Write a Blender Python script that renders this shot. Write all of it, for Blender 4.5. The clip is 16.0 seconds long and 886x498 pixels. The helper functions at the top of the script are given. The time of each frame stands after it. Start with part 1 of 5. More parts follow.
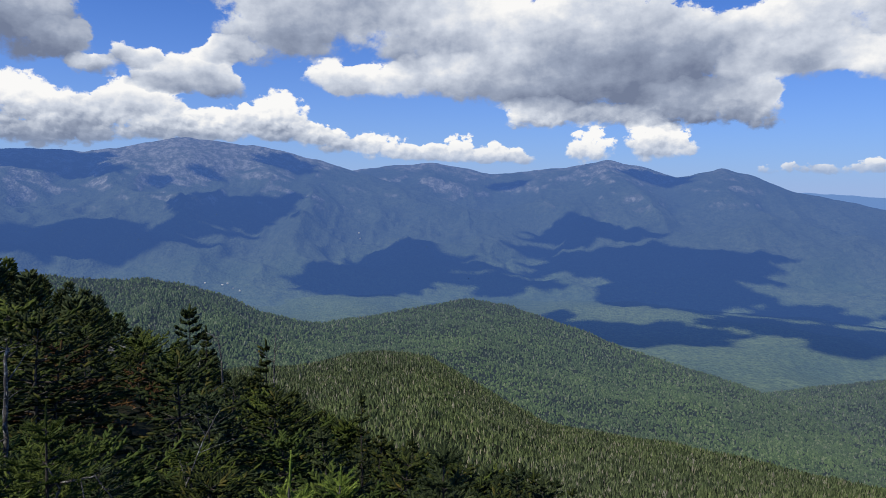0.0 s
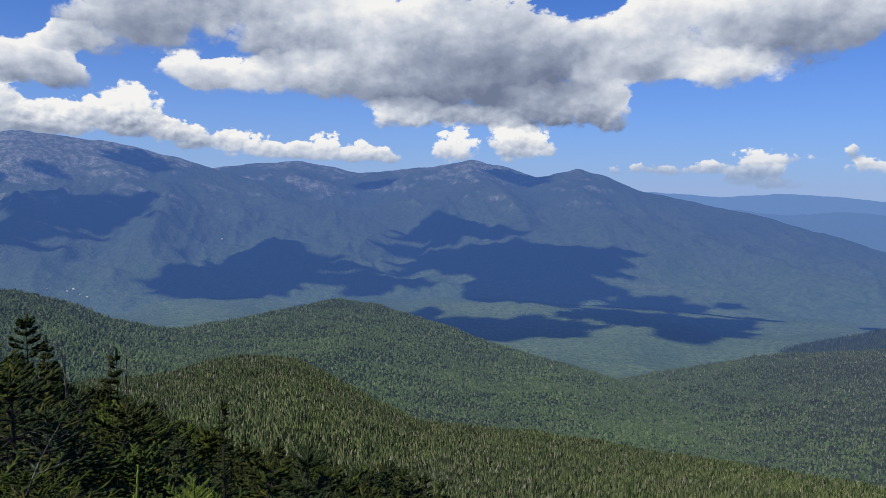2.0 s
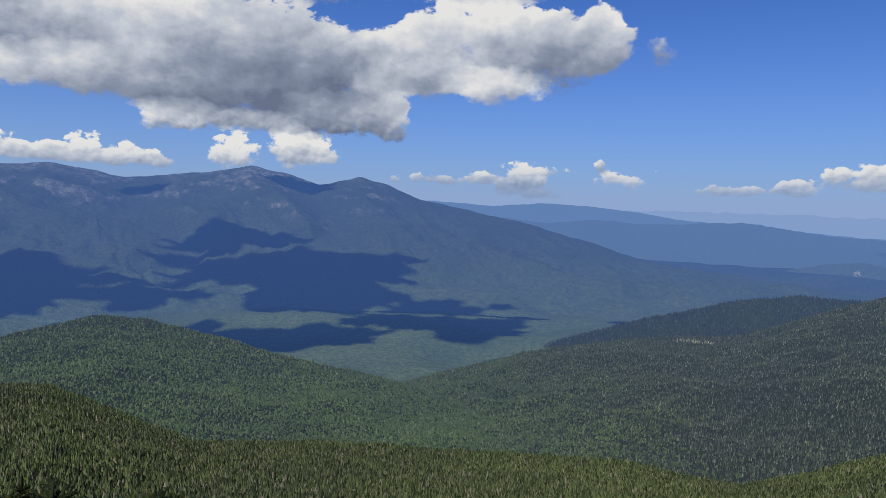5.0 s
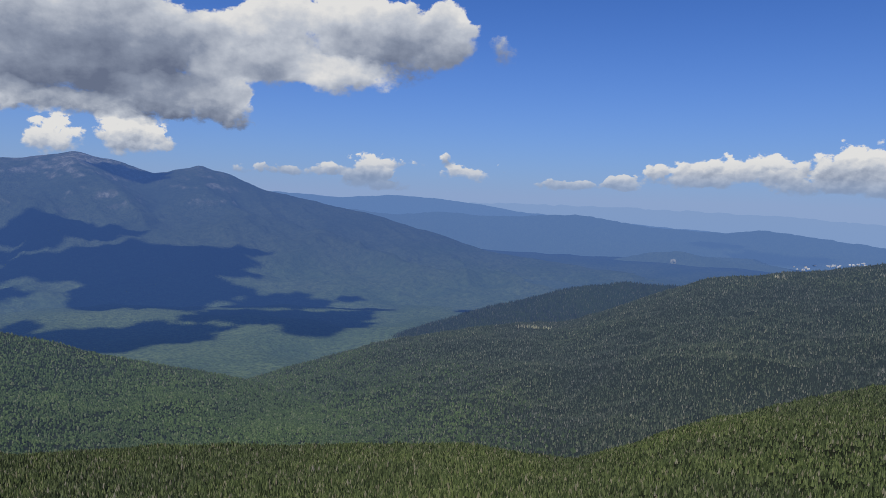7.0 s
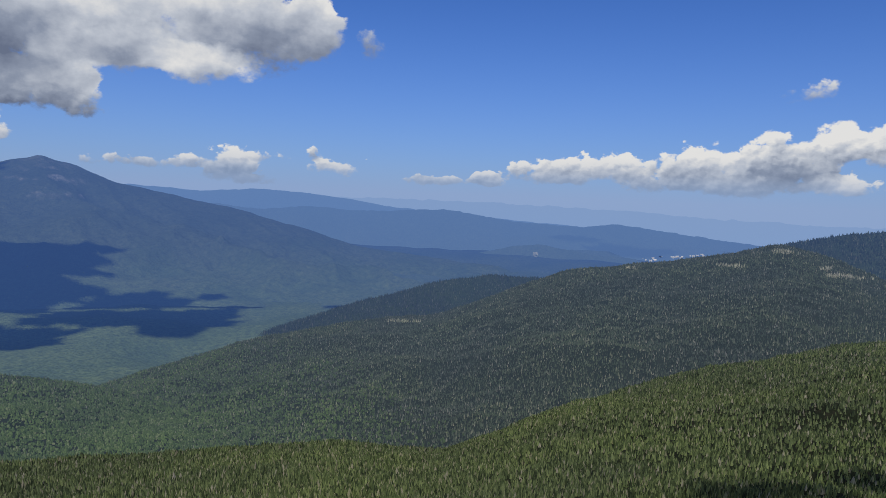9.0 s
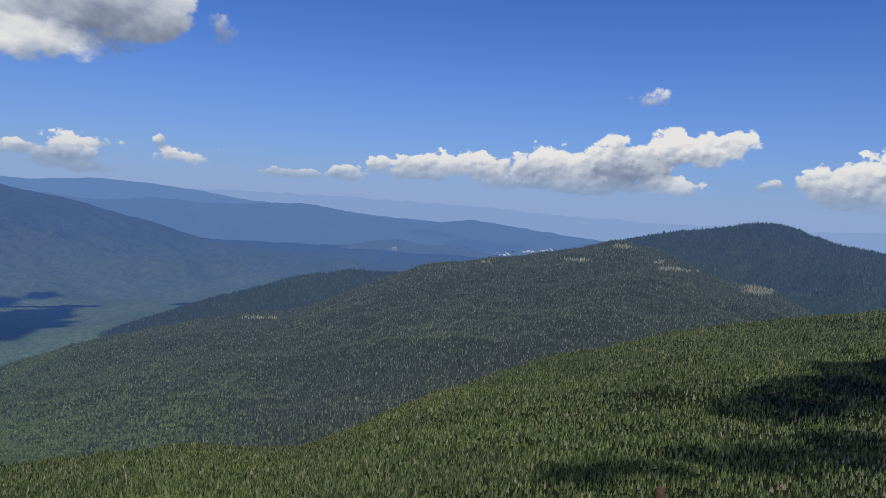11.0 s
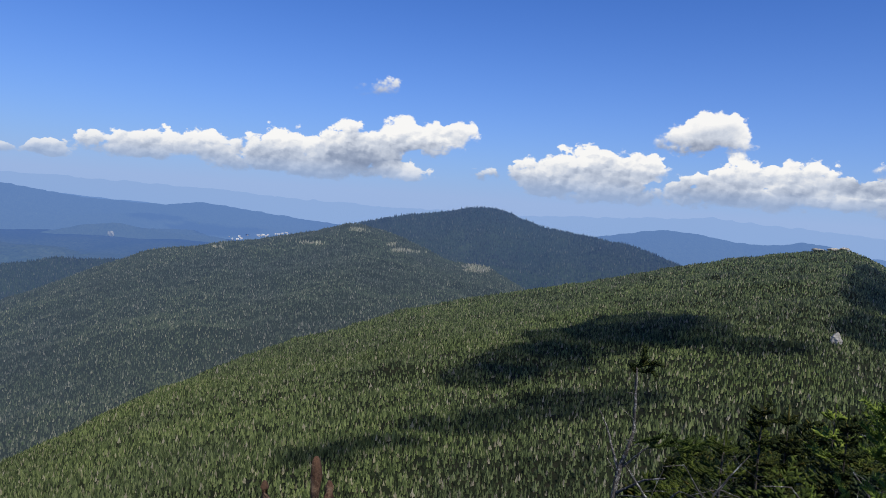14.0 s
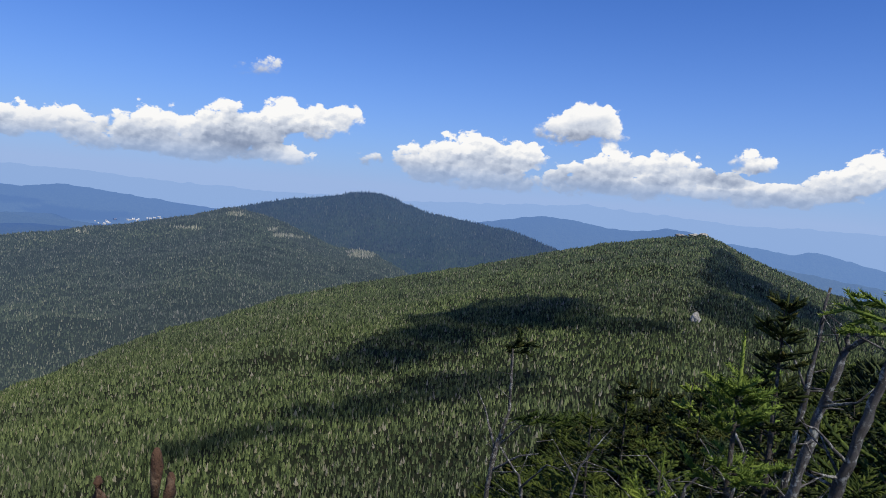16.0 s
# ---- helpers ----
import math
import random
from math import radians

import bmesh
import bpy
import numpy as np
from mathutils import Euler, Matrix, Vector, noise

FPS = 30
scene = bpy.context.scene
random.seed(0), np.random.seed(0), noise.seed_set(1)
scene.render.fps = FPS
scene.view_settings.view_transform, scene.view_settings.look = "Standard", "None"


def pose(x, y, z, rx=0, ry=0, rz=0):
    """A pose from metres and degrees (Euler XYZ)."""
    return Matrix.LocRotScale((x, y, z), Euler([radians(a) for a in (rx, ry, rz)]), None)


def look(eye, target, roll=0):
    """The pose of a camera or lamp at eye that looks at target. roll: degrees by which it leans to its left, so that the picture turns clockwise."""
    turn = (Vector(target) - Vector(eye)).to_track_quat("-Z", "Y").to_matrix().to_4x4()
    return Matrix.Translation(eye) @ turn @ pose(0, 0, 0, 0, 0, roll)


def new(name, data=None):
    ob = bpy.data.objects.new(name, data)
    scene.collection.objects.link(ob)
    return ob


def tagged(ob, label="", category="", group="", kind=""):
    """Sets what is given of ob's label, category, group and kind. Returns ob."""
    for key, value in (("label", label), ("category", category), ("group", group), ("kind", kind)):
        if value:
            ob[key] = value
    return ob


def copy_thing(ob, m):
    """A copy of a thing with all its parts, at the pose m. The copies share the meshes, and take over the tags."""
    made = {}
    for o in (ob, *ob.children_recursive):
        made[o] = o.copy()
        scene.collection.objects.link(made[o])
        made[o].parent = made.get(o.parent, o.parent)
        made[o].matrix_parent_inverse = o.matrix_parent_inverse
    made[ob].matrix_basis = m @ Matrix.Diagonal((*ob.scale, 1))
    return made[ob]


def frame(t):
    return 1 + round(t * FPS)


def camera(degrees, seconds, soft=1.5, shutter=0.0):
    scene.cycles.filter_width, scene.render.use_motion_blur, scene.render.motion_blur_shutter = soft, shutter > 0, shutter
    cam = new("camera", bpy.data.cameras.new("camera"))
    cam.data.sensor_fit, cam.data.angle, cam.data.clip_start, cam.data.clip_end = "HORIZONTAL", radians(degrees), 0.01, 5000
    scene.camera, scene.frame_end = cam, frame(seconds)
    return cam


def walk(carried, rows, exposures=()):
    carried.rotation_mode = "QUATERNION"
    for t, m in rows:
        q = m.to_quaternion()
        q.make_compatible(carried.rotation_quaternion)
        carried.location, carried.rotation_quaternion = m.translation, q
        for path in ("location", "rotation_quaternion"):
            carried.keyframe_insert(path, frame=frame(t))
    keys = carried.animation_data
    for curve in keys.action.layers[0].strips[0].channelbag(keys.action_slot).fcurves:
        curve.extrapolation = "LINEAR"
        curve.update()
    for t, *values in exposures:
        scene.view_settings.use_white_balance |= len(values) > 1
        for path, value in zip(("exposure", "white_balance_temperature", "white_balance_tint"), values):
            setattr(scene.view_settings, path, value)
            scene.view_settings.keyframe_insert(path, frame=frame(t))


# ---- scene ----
# World: +y is the first view's direction, azimuth runs clockwise in degrees. Far distances are drawn in: ranges stand within 5 km.
cam = camera(65.0, 16.0, soft=0.8)
EYE_Z = 1.7
ARM = 0.22  # the camera is held this far in front of the body that turns

# seconds, azimuth, elevation, roll
PATH = [
    (0.0, -0.18, -5.19, 0.67),
    (0.5, 1.19, -5.17, 0.73),
    (1.0, 3.75, -5.13, 0.66),
    (1.5, 8.15, -5.19, 0.80),
    (2.0, 10.69, -5.14, 0.85),
    (2.5, 13.52, -5.04, 0.91),
    (3.0, 16.30, -4.93, 1.06),
    (3.5, 20.00, -4.77, 1.25),
    (4.0, 23.10, -4.48, 1.40),
    (6.5, 37.53, -4.36, 1.75),
    (7.0, 40.91, -4.48, 1.99),
    (7.5, 42.51, -4.49, 2.05),
    (8.0, 45.03, -4.50, 2.02),
    (8.5, 48.59, -4.50, 2.16),
    (11.0, 63.33, -4.39, 3.34),
    (11.5, 67.82, -4.21, 3.60),
    (12.0, 72.64, -4.21, 3.79),
    (12.5, 77.42, -4.13, 4.09),
    (13.0, 80.66, -4.13, 4.15),
    (13.5, 83.21, -4.25, 4.22),
    (14.0, 84.95, -4.32, 4.30),
    (14.5, 87.14, -4.40, 4.44),
    (15.0, 90.11, -4.45, 4.60),
    (15.5, 93.15, -4.56, 4.88),
    (16.0, 94.54, -4.76, 5.00),
]


def bearing(az, el=0.0):
    a, e = radians(az), radians(el)
    return Vector((math.sin(a) * math.cos(e), math.cos(a) * math.cos(e), math.sin(e)))


def held(az, el, roll):
    eye = Vector((0, 0, EYE_Z)) + bearing(az) * ARM
    return look(eye, eye + bearing(az, el), roll)


walk(cam, [(t, held(az, el, roll)) for t, az, el, roll in PATH], [(0.0, 0.0), (3.5, -0.2), (7.0, -0.36), (11.0, -0.3), (13.0, -0.1), (16.0, 0.0)])

# ---- light ----
SUN_AZ, SUN_EL = -126.0, 54.0
sun = new("sun", bpy.data.lights.new("sun", "SUN"))
sun.data.energy, sun.data.angle, sun.data.color = 5.0, radians(0.53), (1.0, 0.94, 0.83)
sun.matrix_world = look((0, 0, 0), -bearing(SUN_AZ, SUN_EL))


class Nodes:
    """Short hand for building a node tree."""

    def __init__(self, tree):
        self.tree = tree
        tree.nodes.clear()

    def put(self, slot, value):
        if isinstance(value, bpy.types.NodeSocket):
            self.tree.links.new(value, slot)
        else:
            if slot.type == "RGBA" and len(value) == 3:
                value = (*value, 1.0)
            slot.default_value = value

    def add(self, kind, *values, **settings):
        n = self.tree.nodes.new("ShaderNode" + kind)
        named = {}
        for k, v in settings.items():
            if k.startswith("i_"):
                named[k[2:].replace("_", " ")] = v
            else:
                setattr(n, k, v)
        for slot, v in zip(n.inputs, values):
            if v is not None:
                self.put(slot, v)
        for k, v in named.items():
            self.put(n.inputs[k], v)
        return n

    def math(self, op, a, b=0.0, c=0.0, clamp=False):
        return self.add("Math", a, b, c, operation=op, use_clamp=clamp).outputs[0]

    def vec(self, op, a, b=(0, 0, 0)):
        n = self.add("VectorMath", a, b, operation=op)
        return n.outputs[1] if op in ("LENGTH", "DOT_PRODUCT", "DISTANCE") else n.outputs[0]

    def noise(self, where, scale, detail=6.0, rough=0.55, distortion=0.0):
        return self.add("TexNoise", i_Vector=where, i_Scale=scale, i_Detail=detail, i_Roughness=rough, i_Distortion=distortion).outputs[0]

    def ranged(self, v, a, b, c=0.0, d=1.0, smooth=False):
        return self.add("MapRange", v, a, b, c, d, interpolation_type="SMOOTHSTEP" if smooth else "LINEAR").outputs[0]

    def mix(self, f, a, b):
        n = self.add("Mix", data_type="RGBA")
        self.put(n.inputs[0], f)
        self.put(n.inputs[6], a)
        self.put(n.inputs[7], b)
        return n.outputs[2]

    def ramp(self, f, *stops):
        n = self.add("ValToRGB", f)
        e = n.color_ramp.elements
        while len(e) < len(stops):
            e.new(0.5)
        for k, (p, col) in zip(e, stops):
            k.position, k.color = p, (*col, 1.0)
        return n.outputs[0]


# Cumulus in the sky, cloud by cloud, as puffs of (azimuth, elevation, half width, half height, brightness).
GREY_CORNER = [(-31.2, 11.29, 4.35, 3.06, -0.3), (-28.5, 9.74, 1.98, 1.52, -0.12), (-26.6, 8.37, 1.67, 0.78, 0.0)]
SMALL_SHELF = [(-20.4, 8.63, 3.49, 1.72, 0.22), (-23.9, 9.26, 1.74, 1.03, 0.05), (-17.4, 7.57, 1.90, 1.26, -0.1), (-22.2, 7.49, 2.40, 0.82, -0.15)]
SUMMIT_BANK = [(-31.4, 5.85, 2.58, 1.83, 0.22), (-28.3, 5.09, 2.75, 1.58, 0.1), (-25.2, 6.20, 1.45, 1.45, 0.28), (-22.7, 5.94, 2.19, 1.40, 0.22), (-24.8, 4.18, 4.32, 1.39, -0.1), (-30.5, 3.39, 4.30, 1.17, -0.3), (-19.7, 4.14, 3.34, 1.45, 0.1), (-16.6, 4.39, 3.45, 1.38, 0.15), (-13.5, 5.36, 2.73, 1.83, 0.28), (-12.3, 4.08, 2.67, 1.06, 0.0)]
BANK_TAIL = [(-8.7, 3.40, 2.95, 0.99, 0.05), (-4.6, 2.98, 2.85, 1.09, 0.25), (-1.8, 2.47, 2.31, 0.73, 0.15), (1.6, 2.83, 2.85, 1.27, 0.3), (4.6, 2.31, 2.83, 0.73, 0.15)]
GREAT_CLOUD = [(-13.9, 11.94, 4.14, 3.04, 0.02), (-17.3, 9.99, 2.32, 1.15, 0.1), (-10.5, 12.55, 4.00, 3.06, 0.02), (-8.7, 8.37, 3.15, 1.38, 0.22), (-6.0, 8.01, 3.64, 1.48, 0.22), (-2.8, 11.97, 5.00, 2.92, 0.02), (-0.5, 8.55, 4.11, 1.74, 0.12), (4.9, 12.45, 6.66, 3.71, 0.22), (4.9, 8.58, 4.49, 2.17, 0.05), (10.3, 8.53, 6.46, 3.19, -0.22)]
GREAT_CLOUD_END = [(12.8, 12.06, 5.87, 3.65, -0.1), (17.6, 10.01, 5.97, 3.65, -0.2), (7.7, 5.57, 3.79, 1.33, 0.18), (13.5, 5.44, 3.42, 1.13, -0.05), (18.9, 6.21, 4.37, 1.76, -0.2), (23.4, 8.51, 2.26, 2.39, 0.2), (23.9, 6.06, 1.88, 1.83, -0.05)]
NORTH_LOBE = [(24.9, 11.21, 3.82, 2.75, 0.1), (30.7, 12.86, 6.00, 3.66, 0.2), (32.1, 9.03, 4.08, 1.45, 0.3), (37.1, 11.84, 4.45, 3.02, -0.1), (41.1, 12.84, 2.14, 2.92, 0.1), (45.4, 12.35, 1.03, 1.91, 0.05, 0.38), (27.7, 9.49, 3.12, 1.72, 0.2)]
OVERHEAD = [(11.2, 18.98, 22.19, 4.09, 0.1), (33.5, 18.35, 10.09, 3.00, 0.1), (-8.7, 15.88, 11.42, 3.81, 0.0)]
PAIR = [(11.4, 3.07, 1.93, 1.51, 0.3), (16.1, 3.59, 1.89, 1.65, 0.32), (17.8, 3.31, 2.06, 1.30, 0.25)]
NORTH_LOW = [(26.2, 1.45, 2.19, 0.58, -0.05, 0.75), (29.1, 1.43, 1.56, 0.54, -0.05, 0.68), (31.5, 1.71, 1.27, 0.63, 0.15, 0.90), (34.7, 2.02, 1.93, 1.18, 0.28), (35.0, 0.84, 2.99, 0.82, -0.25), (37.5, 2.40, 1.38, 0.55, 0.15, 0.75), (41.1, 2.80, 0.60, 0.73, 0.1, 0.68), (42.8, 1.76, 1.85, 0.83, 0.25), (45.8, 2.22, 0.92, 0.50, 0.0, 0.60), (51.1, 1.06, 2.45, 0.50, 0.1, 0.75), (55.0, 1.23, 1.13, 0.67, 0.15, 0.90)]
EAST_BANK = [(50.9, 1.12, 2.45, 0.40, 0.05, 0.45), (55.2, 1.26, 1.55, 0.68, 0.12), (59.3, 1.92, 2.67, 1.10, 0.1), (62.1, 2.18, 2.40, 1.28, 0.15), (65.5, 2.56, 2.39, 1.37, 0.25), (70.6, 2.92, 2.26, 1.54, 0.25), (68.6, 1.53, 2.74, 1.01, -0.05), (73.7, 2.81, 3.09, 1.70, 0.15), (76.7, 3.94, 1.82, 1.85, 0.25), (78.1, 2.58, 3.18, 1.59, -0.2)]
EAST_BANK_TOP = [(80.6, 4.53, 1.99, 1.81, 0.3), (83.5, 4.37, 2.31, 1.45, 0.18), (86.0, 5.04, 1.39, 1.25, 0.25), (81.4, 1.59, 2.38, 0.79, 0.25), (74.3, 1.30, 3.95, 0.81, -0.1), (78.4, 8.27, 2.14, 1.22, 0.0, 0.5)]
SOUTH_BANK = [(88.2, 2.16, 2.74, 0.82, 0.0, 0.45), (92.6, 2.18, 2.53, 1.73, 0.15), (95.5, 3.35, 2.39, 1.72, 0.28), (98.1, 3.11, 2.37, 1.45, 0.22), (101.0, 3.36, 1.90, 1.17, 0.25), (97.1, 1.37, 5.93, 1.37, -0.05), (103.5, 5.80, 2.31, 1.85, 0.15), (105.3, 6.63, 1.84, 1.57, 0.3), (107.0, 5.73, 1.30, 1.96, 0.2)]
SOUTH_BANK_END = [(105.7, 1.74, 2.85, 1.52, -0.05), (107.8, 3.25, 1.90, 1.15, 0.25), (111.9, 3.11, 2.55, 1.65, 0.2), (110.1, 1.56, 4.58, 1.15, 0.0), (117.7, 4.12, 1.53, 1.00, 0.28), (116.0, 2.73, 1.96, 0.76, -0.15), (117.6, 1.57, 3.78, 1.01, 0.05), (121.0, 1.76, 2.52, 0.98, 0.05), (123.7, 2.80, 2.25, 1.43, 0.22), (126.0, 3.82, 1.79, 1.62, 0.28)]
BEHIND = [(140, 5, 6, 2.5, 0.1), (160, 9, 9, 4, 0.1), (-60, 9, 9, 4, 0.1), (-95, 12, 10, 4, 0.1), (200, 9, 12, 4, 0.1)]
CUMULUS = [GREY_CORNER, SMALL_SHELF, SUMMIT_BANK, BANK_TAIL, GREAT_CLOUD, GREAT_CLOUD_END, NORTH_LOBE, OVERHEAD, PAIR, NORTH_LOW, EAST_BANK, EAST_BANK_TOP, SOUTH_BANK, SOUTH_BANK_END, BEHIND]


def build_sky():
    world = bpy.data.worlds.new("summer_sky")
    scene.world = world
    world.use_nodes = True
    n = Nodes(world.node_tree)
    sky = n.add("TexSky", sky_type="NISHITA", sun_disc=False, sun_elevation=radians(SUN_EL), sun_rotation=radians(SUN_AZ), altitude=1400.0, air_density=1.0, dust_density=0.6, ozone_density=2.0)
    d = n.vec("NORMALIZE", n.add("TexCoord").outputs["Generated"])
    p = n.add("SeparateXYZ", d)
    az = n.math("MULTIPLY", n.math("ARCTAN2", p.outputs[0], p.outputs[1]), 180 / math.pi)
    el = n.math("MULTIPLY", n.math("ARCSINE", p.outputs[2]), 180 / math.pi)
    at = n.add("CombineXYZ", az, el, 0.0).outputs[0]
    grain_at = n.vec("MULTIPLY", at, (1.0, 1.3, 1.0))
    low = n.ranged(el, 4.0, 8.0, 1.0, 0.0, True)
    # a soft warp breaks up the round outlines, less in the small far clouds
    reach = n.ranged(el, 2.0, 9.0, 0.3, 1.0)
    warp = n.add("TexNoise", i_Vector=grain_at, i_Scale=0.55, i_Detail=4.0).outputs[1]
    shove = n.vec("MULTIPLY", n.vec("SUBTRACT", warp, (0.5, 0.5, 0.5)), n.add("CombineXYZ", n.math("MULTIPLY", reach, 3.0), n.math("MULTIPLY", reach, 1.9), 0.0).outputs[0])
    bent = n.vec("ADD", at, shove)
    gathered = None
    for row in CUMULUS:
        for a, e, w, h, shade, *thin in row:
            # each puff takes its place from the sum so far, which keeps them in order
            here = bent if gathered is None else n.add("VectorMath", gathered, (1e-7, 1e-7, 0), bent, operation="MULTIPLY_ADD").outputs[0]
            q = n.add("SeparateXYZ", n.vec("MULTIPLY", n.vec("SUBTRACT", here, (a, e, 0)), (0.82 / w, 0.80 / h, 0) if e > 4.5 else (0.76 / w, 0.72 / h, 0)))
            # low clouds are cut off flat below
            y = n.math("MINIMUM", q.outputs[1], n.math("MULTIPLY", q.outputs[1], 1.45 if e < 6.0 else 1.15))
            square = n.math("MULTIPLY_ADD", q.outputs[0], q.outputs[0], n.math("MULTIPLY", y, y))
            weight = n.math("MULTIPLY", n.math("MAXIMUM", n.math("SUBTRACT", 1.0, square), 0.0), thin[0] if thin else 1.0)
            puff = n.vec("MULTIPLY", n.add("CombineXYZ", 1.0, y, shade).outputs[0], weight)
            gathered = puff if gathered is None else n.vec("ADD", gathered, puff)
    gathered = n.add("SeparateXYZ", gathered)
    total = gathered.outputs[0]
    height = n.math("DIVIDE", gathered.outputs[1], n.math("ADD", total, 0.02))
    mood = n.math("DIVIDE", gathered.outputs[2], n.math("ADD", total, 0.02))
    # round lumps, coarse in the high cloud and finer towards the horizon

    def lumps(where):
        big = n.add("TexVoronoi", i_Vector=where, i_Scale=0.24, i_Detail=4.0, i_Roughness=0.45, i_Smoothness=0.3, feature="SMOOTH_F1").outputs[0]
        small = n.add("TexVoronoi", i_Vector=where, i_Scale=0.75, i_Detail=3.0, i_Roughness=0.45, i_Smoothness=0.3, feature="SMOOTH_F1").outputs[0]
        both = n.add("Mix", low, data_type="FLOAT")
        n.put(both.inputs[2], big)
        n.put(both.inputs[3], small)
        return n.math("SUBTRACT", 0.55, both.outputs[0])

    swirl = n.vec("ADD", grain_at, n.vec("MULTIPLY", n.vec("SUBTRACT", n.add("TexNoise", i_Vector=grain_at, i_Scale=1.6, i_Detail=5.0, i_Roughness=0.6).outputs[1], (0.5, 0.5, 0.5)), (0.8, 0.8, 0.0)))
    here, toward = lumps(swirl), lumps(n.vec("ADD", swirl, n.add("CombineXYZ", n.ranged(low, 0.0, 1.0, -0.45, -0.2), n.ranged(low, 0.0, 1.0, 0.6, 0.32), 0.0).outputs[0]))
    wisps = n.math("SUBTRACT", n.noise(grain_at, 1.3, 8.0, 0.65), 0.5)
    edge = n.math("ADD", n.math("MULTIPLY", here, n.ranged(low, 0.0, 1.0, 0.7, 0.9)), n.math("MULTIPLY", wisps, n.ranged(low, 0.0, 1.0, 0.8, 0.95)))
    body = n.math("ADD", total, n.math("MULTIPLY", edge, n.ranged(total, 0.0, 0.12, 0.0, 1.0, True)))
    # crisp crowns, ragged soft bases
    fray = n.ranged(height, -0.25, 0.3, 0.30, 0.10)
    cover = n.add("MapRange", body, n.math("SUBTRACT", 0.24, fray), n.math("ADD", 0.24, fray), 0.0, 1.0, interpolation_type="SMOOTHSTEP").outputs[0]
    relief = n.math("MULTIPLY", n.math("SUBTRACT", here, toward), n.ranged(low, 0.0, 1.0, 0.42, 0.62))
    soft = n.math("MULTIPLY", n.math("SUBTRACT", n.noise(grain_at, 0.28, 7.0, 0.62), 0.5), 0.95)
    thick = n.ranged(body, 0.3, 1.6, 0.10, -0.06)
    lit = n.math("ADD", n.math("ADD", n.math("MULTIPLY", height, 0.75), relief), n.math("ADD", n.math("MULTIPLY_ADD", mood, 1.35, 0.43), n.math("ADD", soft, thick)))
    lit = n.math("MULTIPLY_ADD", lit, 0.80, 0.14)
    tone = n.ramp(lit, (0.0, (0.17, 0.205, 0.30)), (0.32, (0.32, 0.37, 0.48)), (0.66, (0.63, 0.675, 0.76)), (0.95, (0.97, 0.96, 0.94)))
    # blue air, paler towards the horizon
    blue = n.vec("MULTIPLY", sky.outputs[0], (0.0235, 0.0605, 0.131))
    pale = n.math("POWER", 2.718, n.math("MULTIPLY", n.math("MAXIMUM", el, 0.0), -0.14))
    air = n.mix(n.math("MULTIPLY", pale, 0.95), blue, (0.345, 0.475, 0.76))
    sunk = n.ranged(n.math("ADD", el, n.math("MULTIPLY", height, 1.2)), 0.2, 4.0, 0.62, 0.0)
    tone = n.mix(sunk, tone, (0.36, 0.46, 0.66))
    colour = n.mix(n.math("MULTIPLY", cover, n.ranged(el, 0.6, 2.2, 0.55, 0.98)), air, tone)
    shader = n.add("Background", colour, 1.0)
    n.add("OutputWorld", shader.outputs[0])


build_sky()


# ---- materials ----
def material(name):
    m = bpy.data.materials.new(name)
    m.use_nodes = True
    return m, Nodes(m.node_tree)


def surface(n, colour, rough=0.9, bump=None, strength=0.4, distance=0.05, spec=0.2):
    b = n.add("BsdfPrincipled", i_Base_Color=colour, i_Roughness=rough, i_Specular_IOR_Level=spec)
    if bump is not None:
        n.put(b.inputs["Normal"], n.add("Bump", strength, distance, i_Height=bump).outputs[0])
    return b.outputs[0]


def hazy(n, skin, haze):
    """Paints haze on far land by mixing blue emission into its surface: (colour, near, far, share near, share far)."""
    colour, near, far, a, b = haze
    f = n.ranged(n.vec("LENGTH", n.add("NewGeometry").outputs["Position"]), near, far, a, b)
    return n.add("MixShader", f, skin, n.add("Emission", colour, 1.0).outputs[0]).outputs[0]


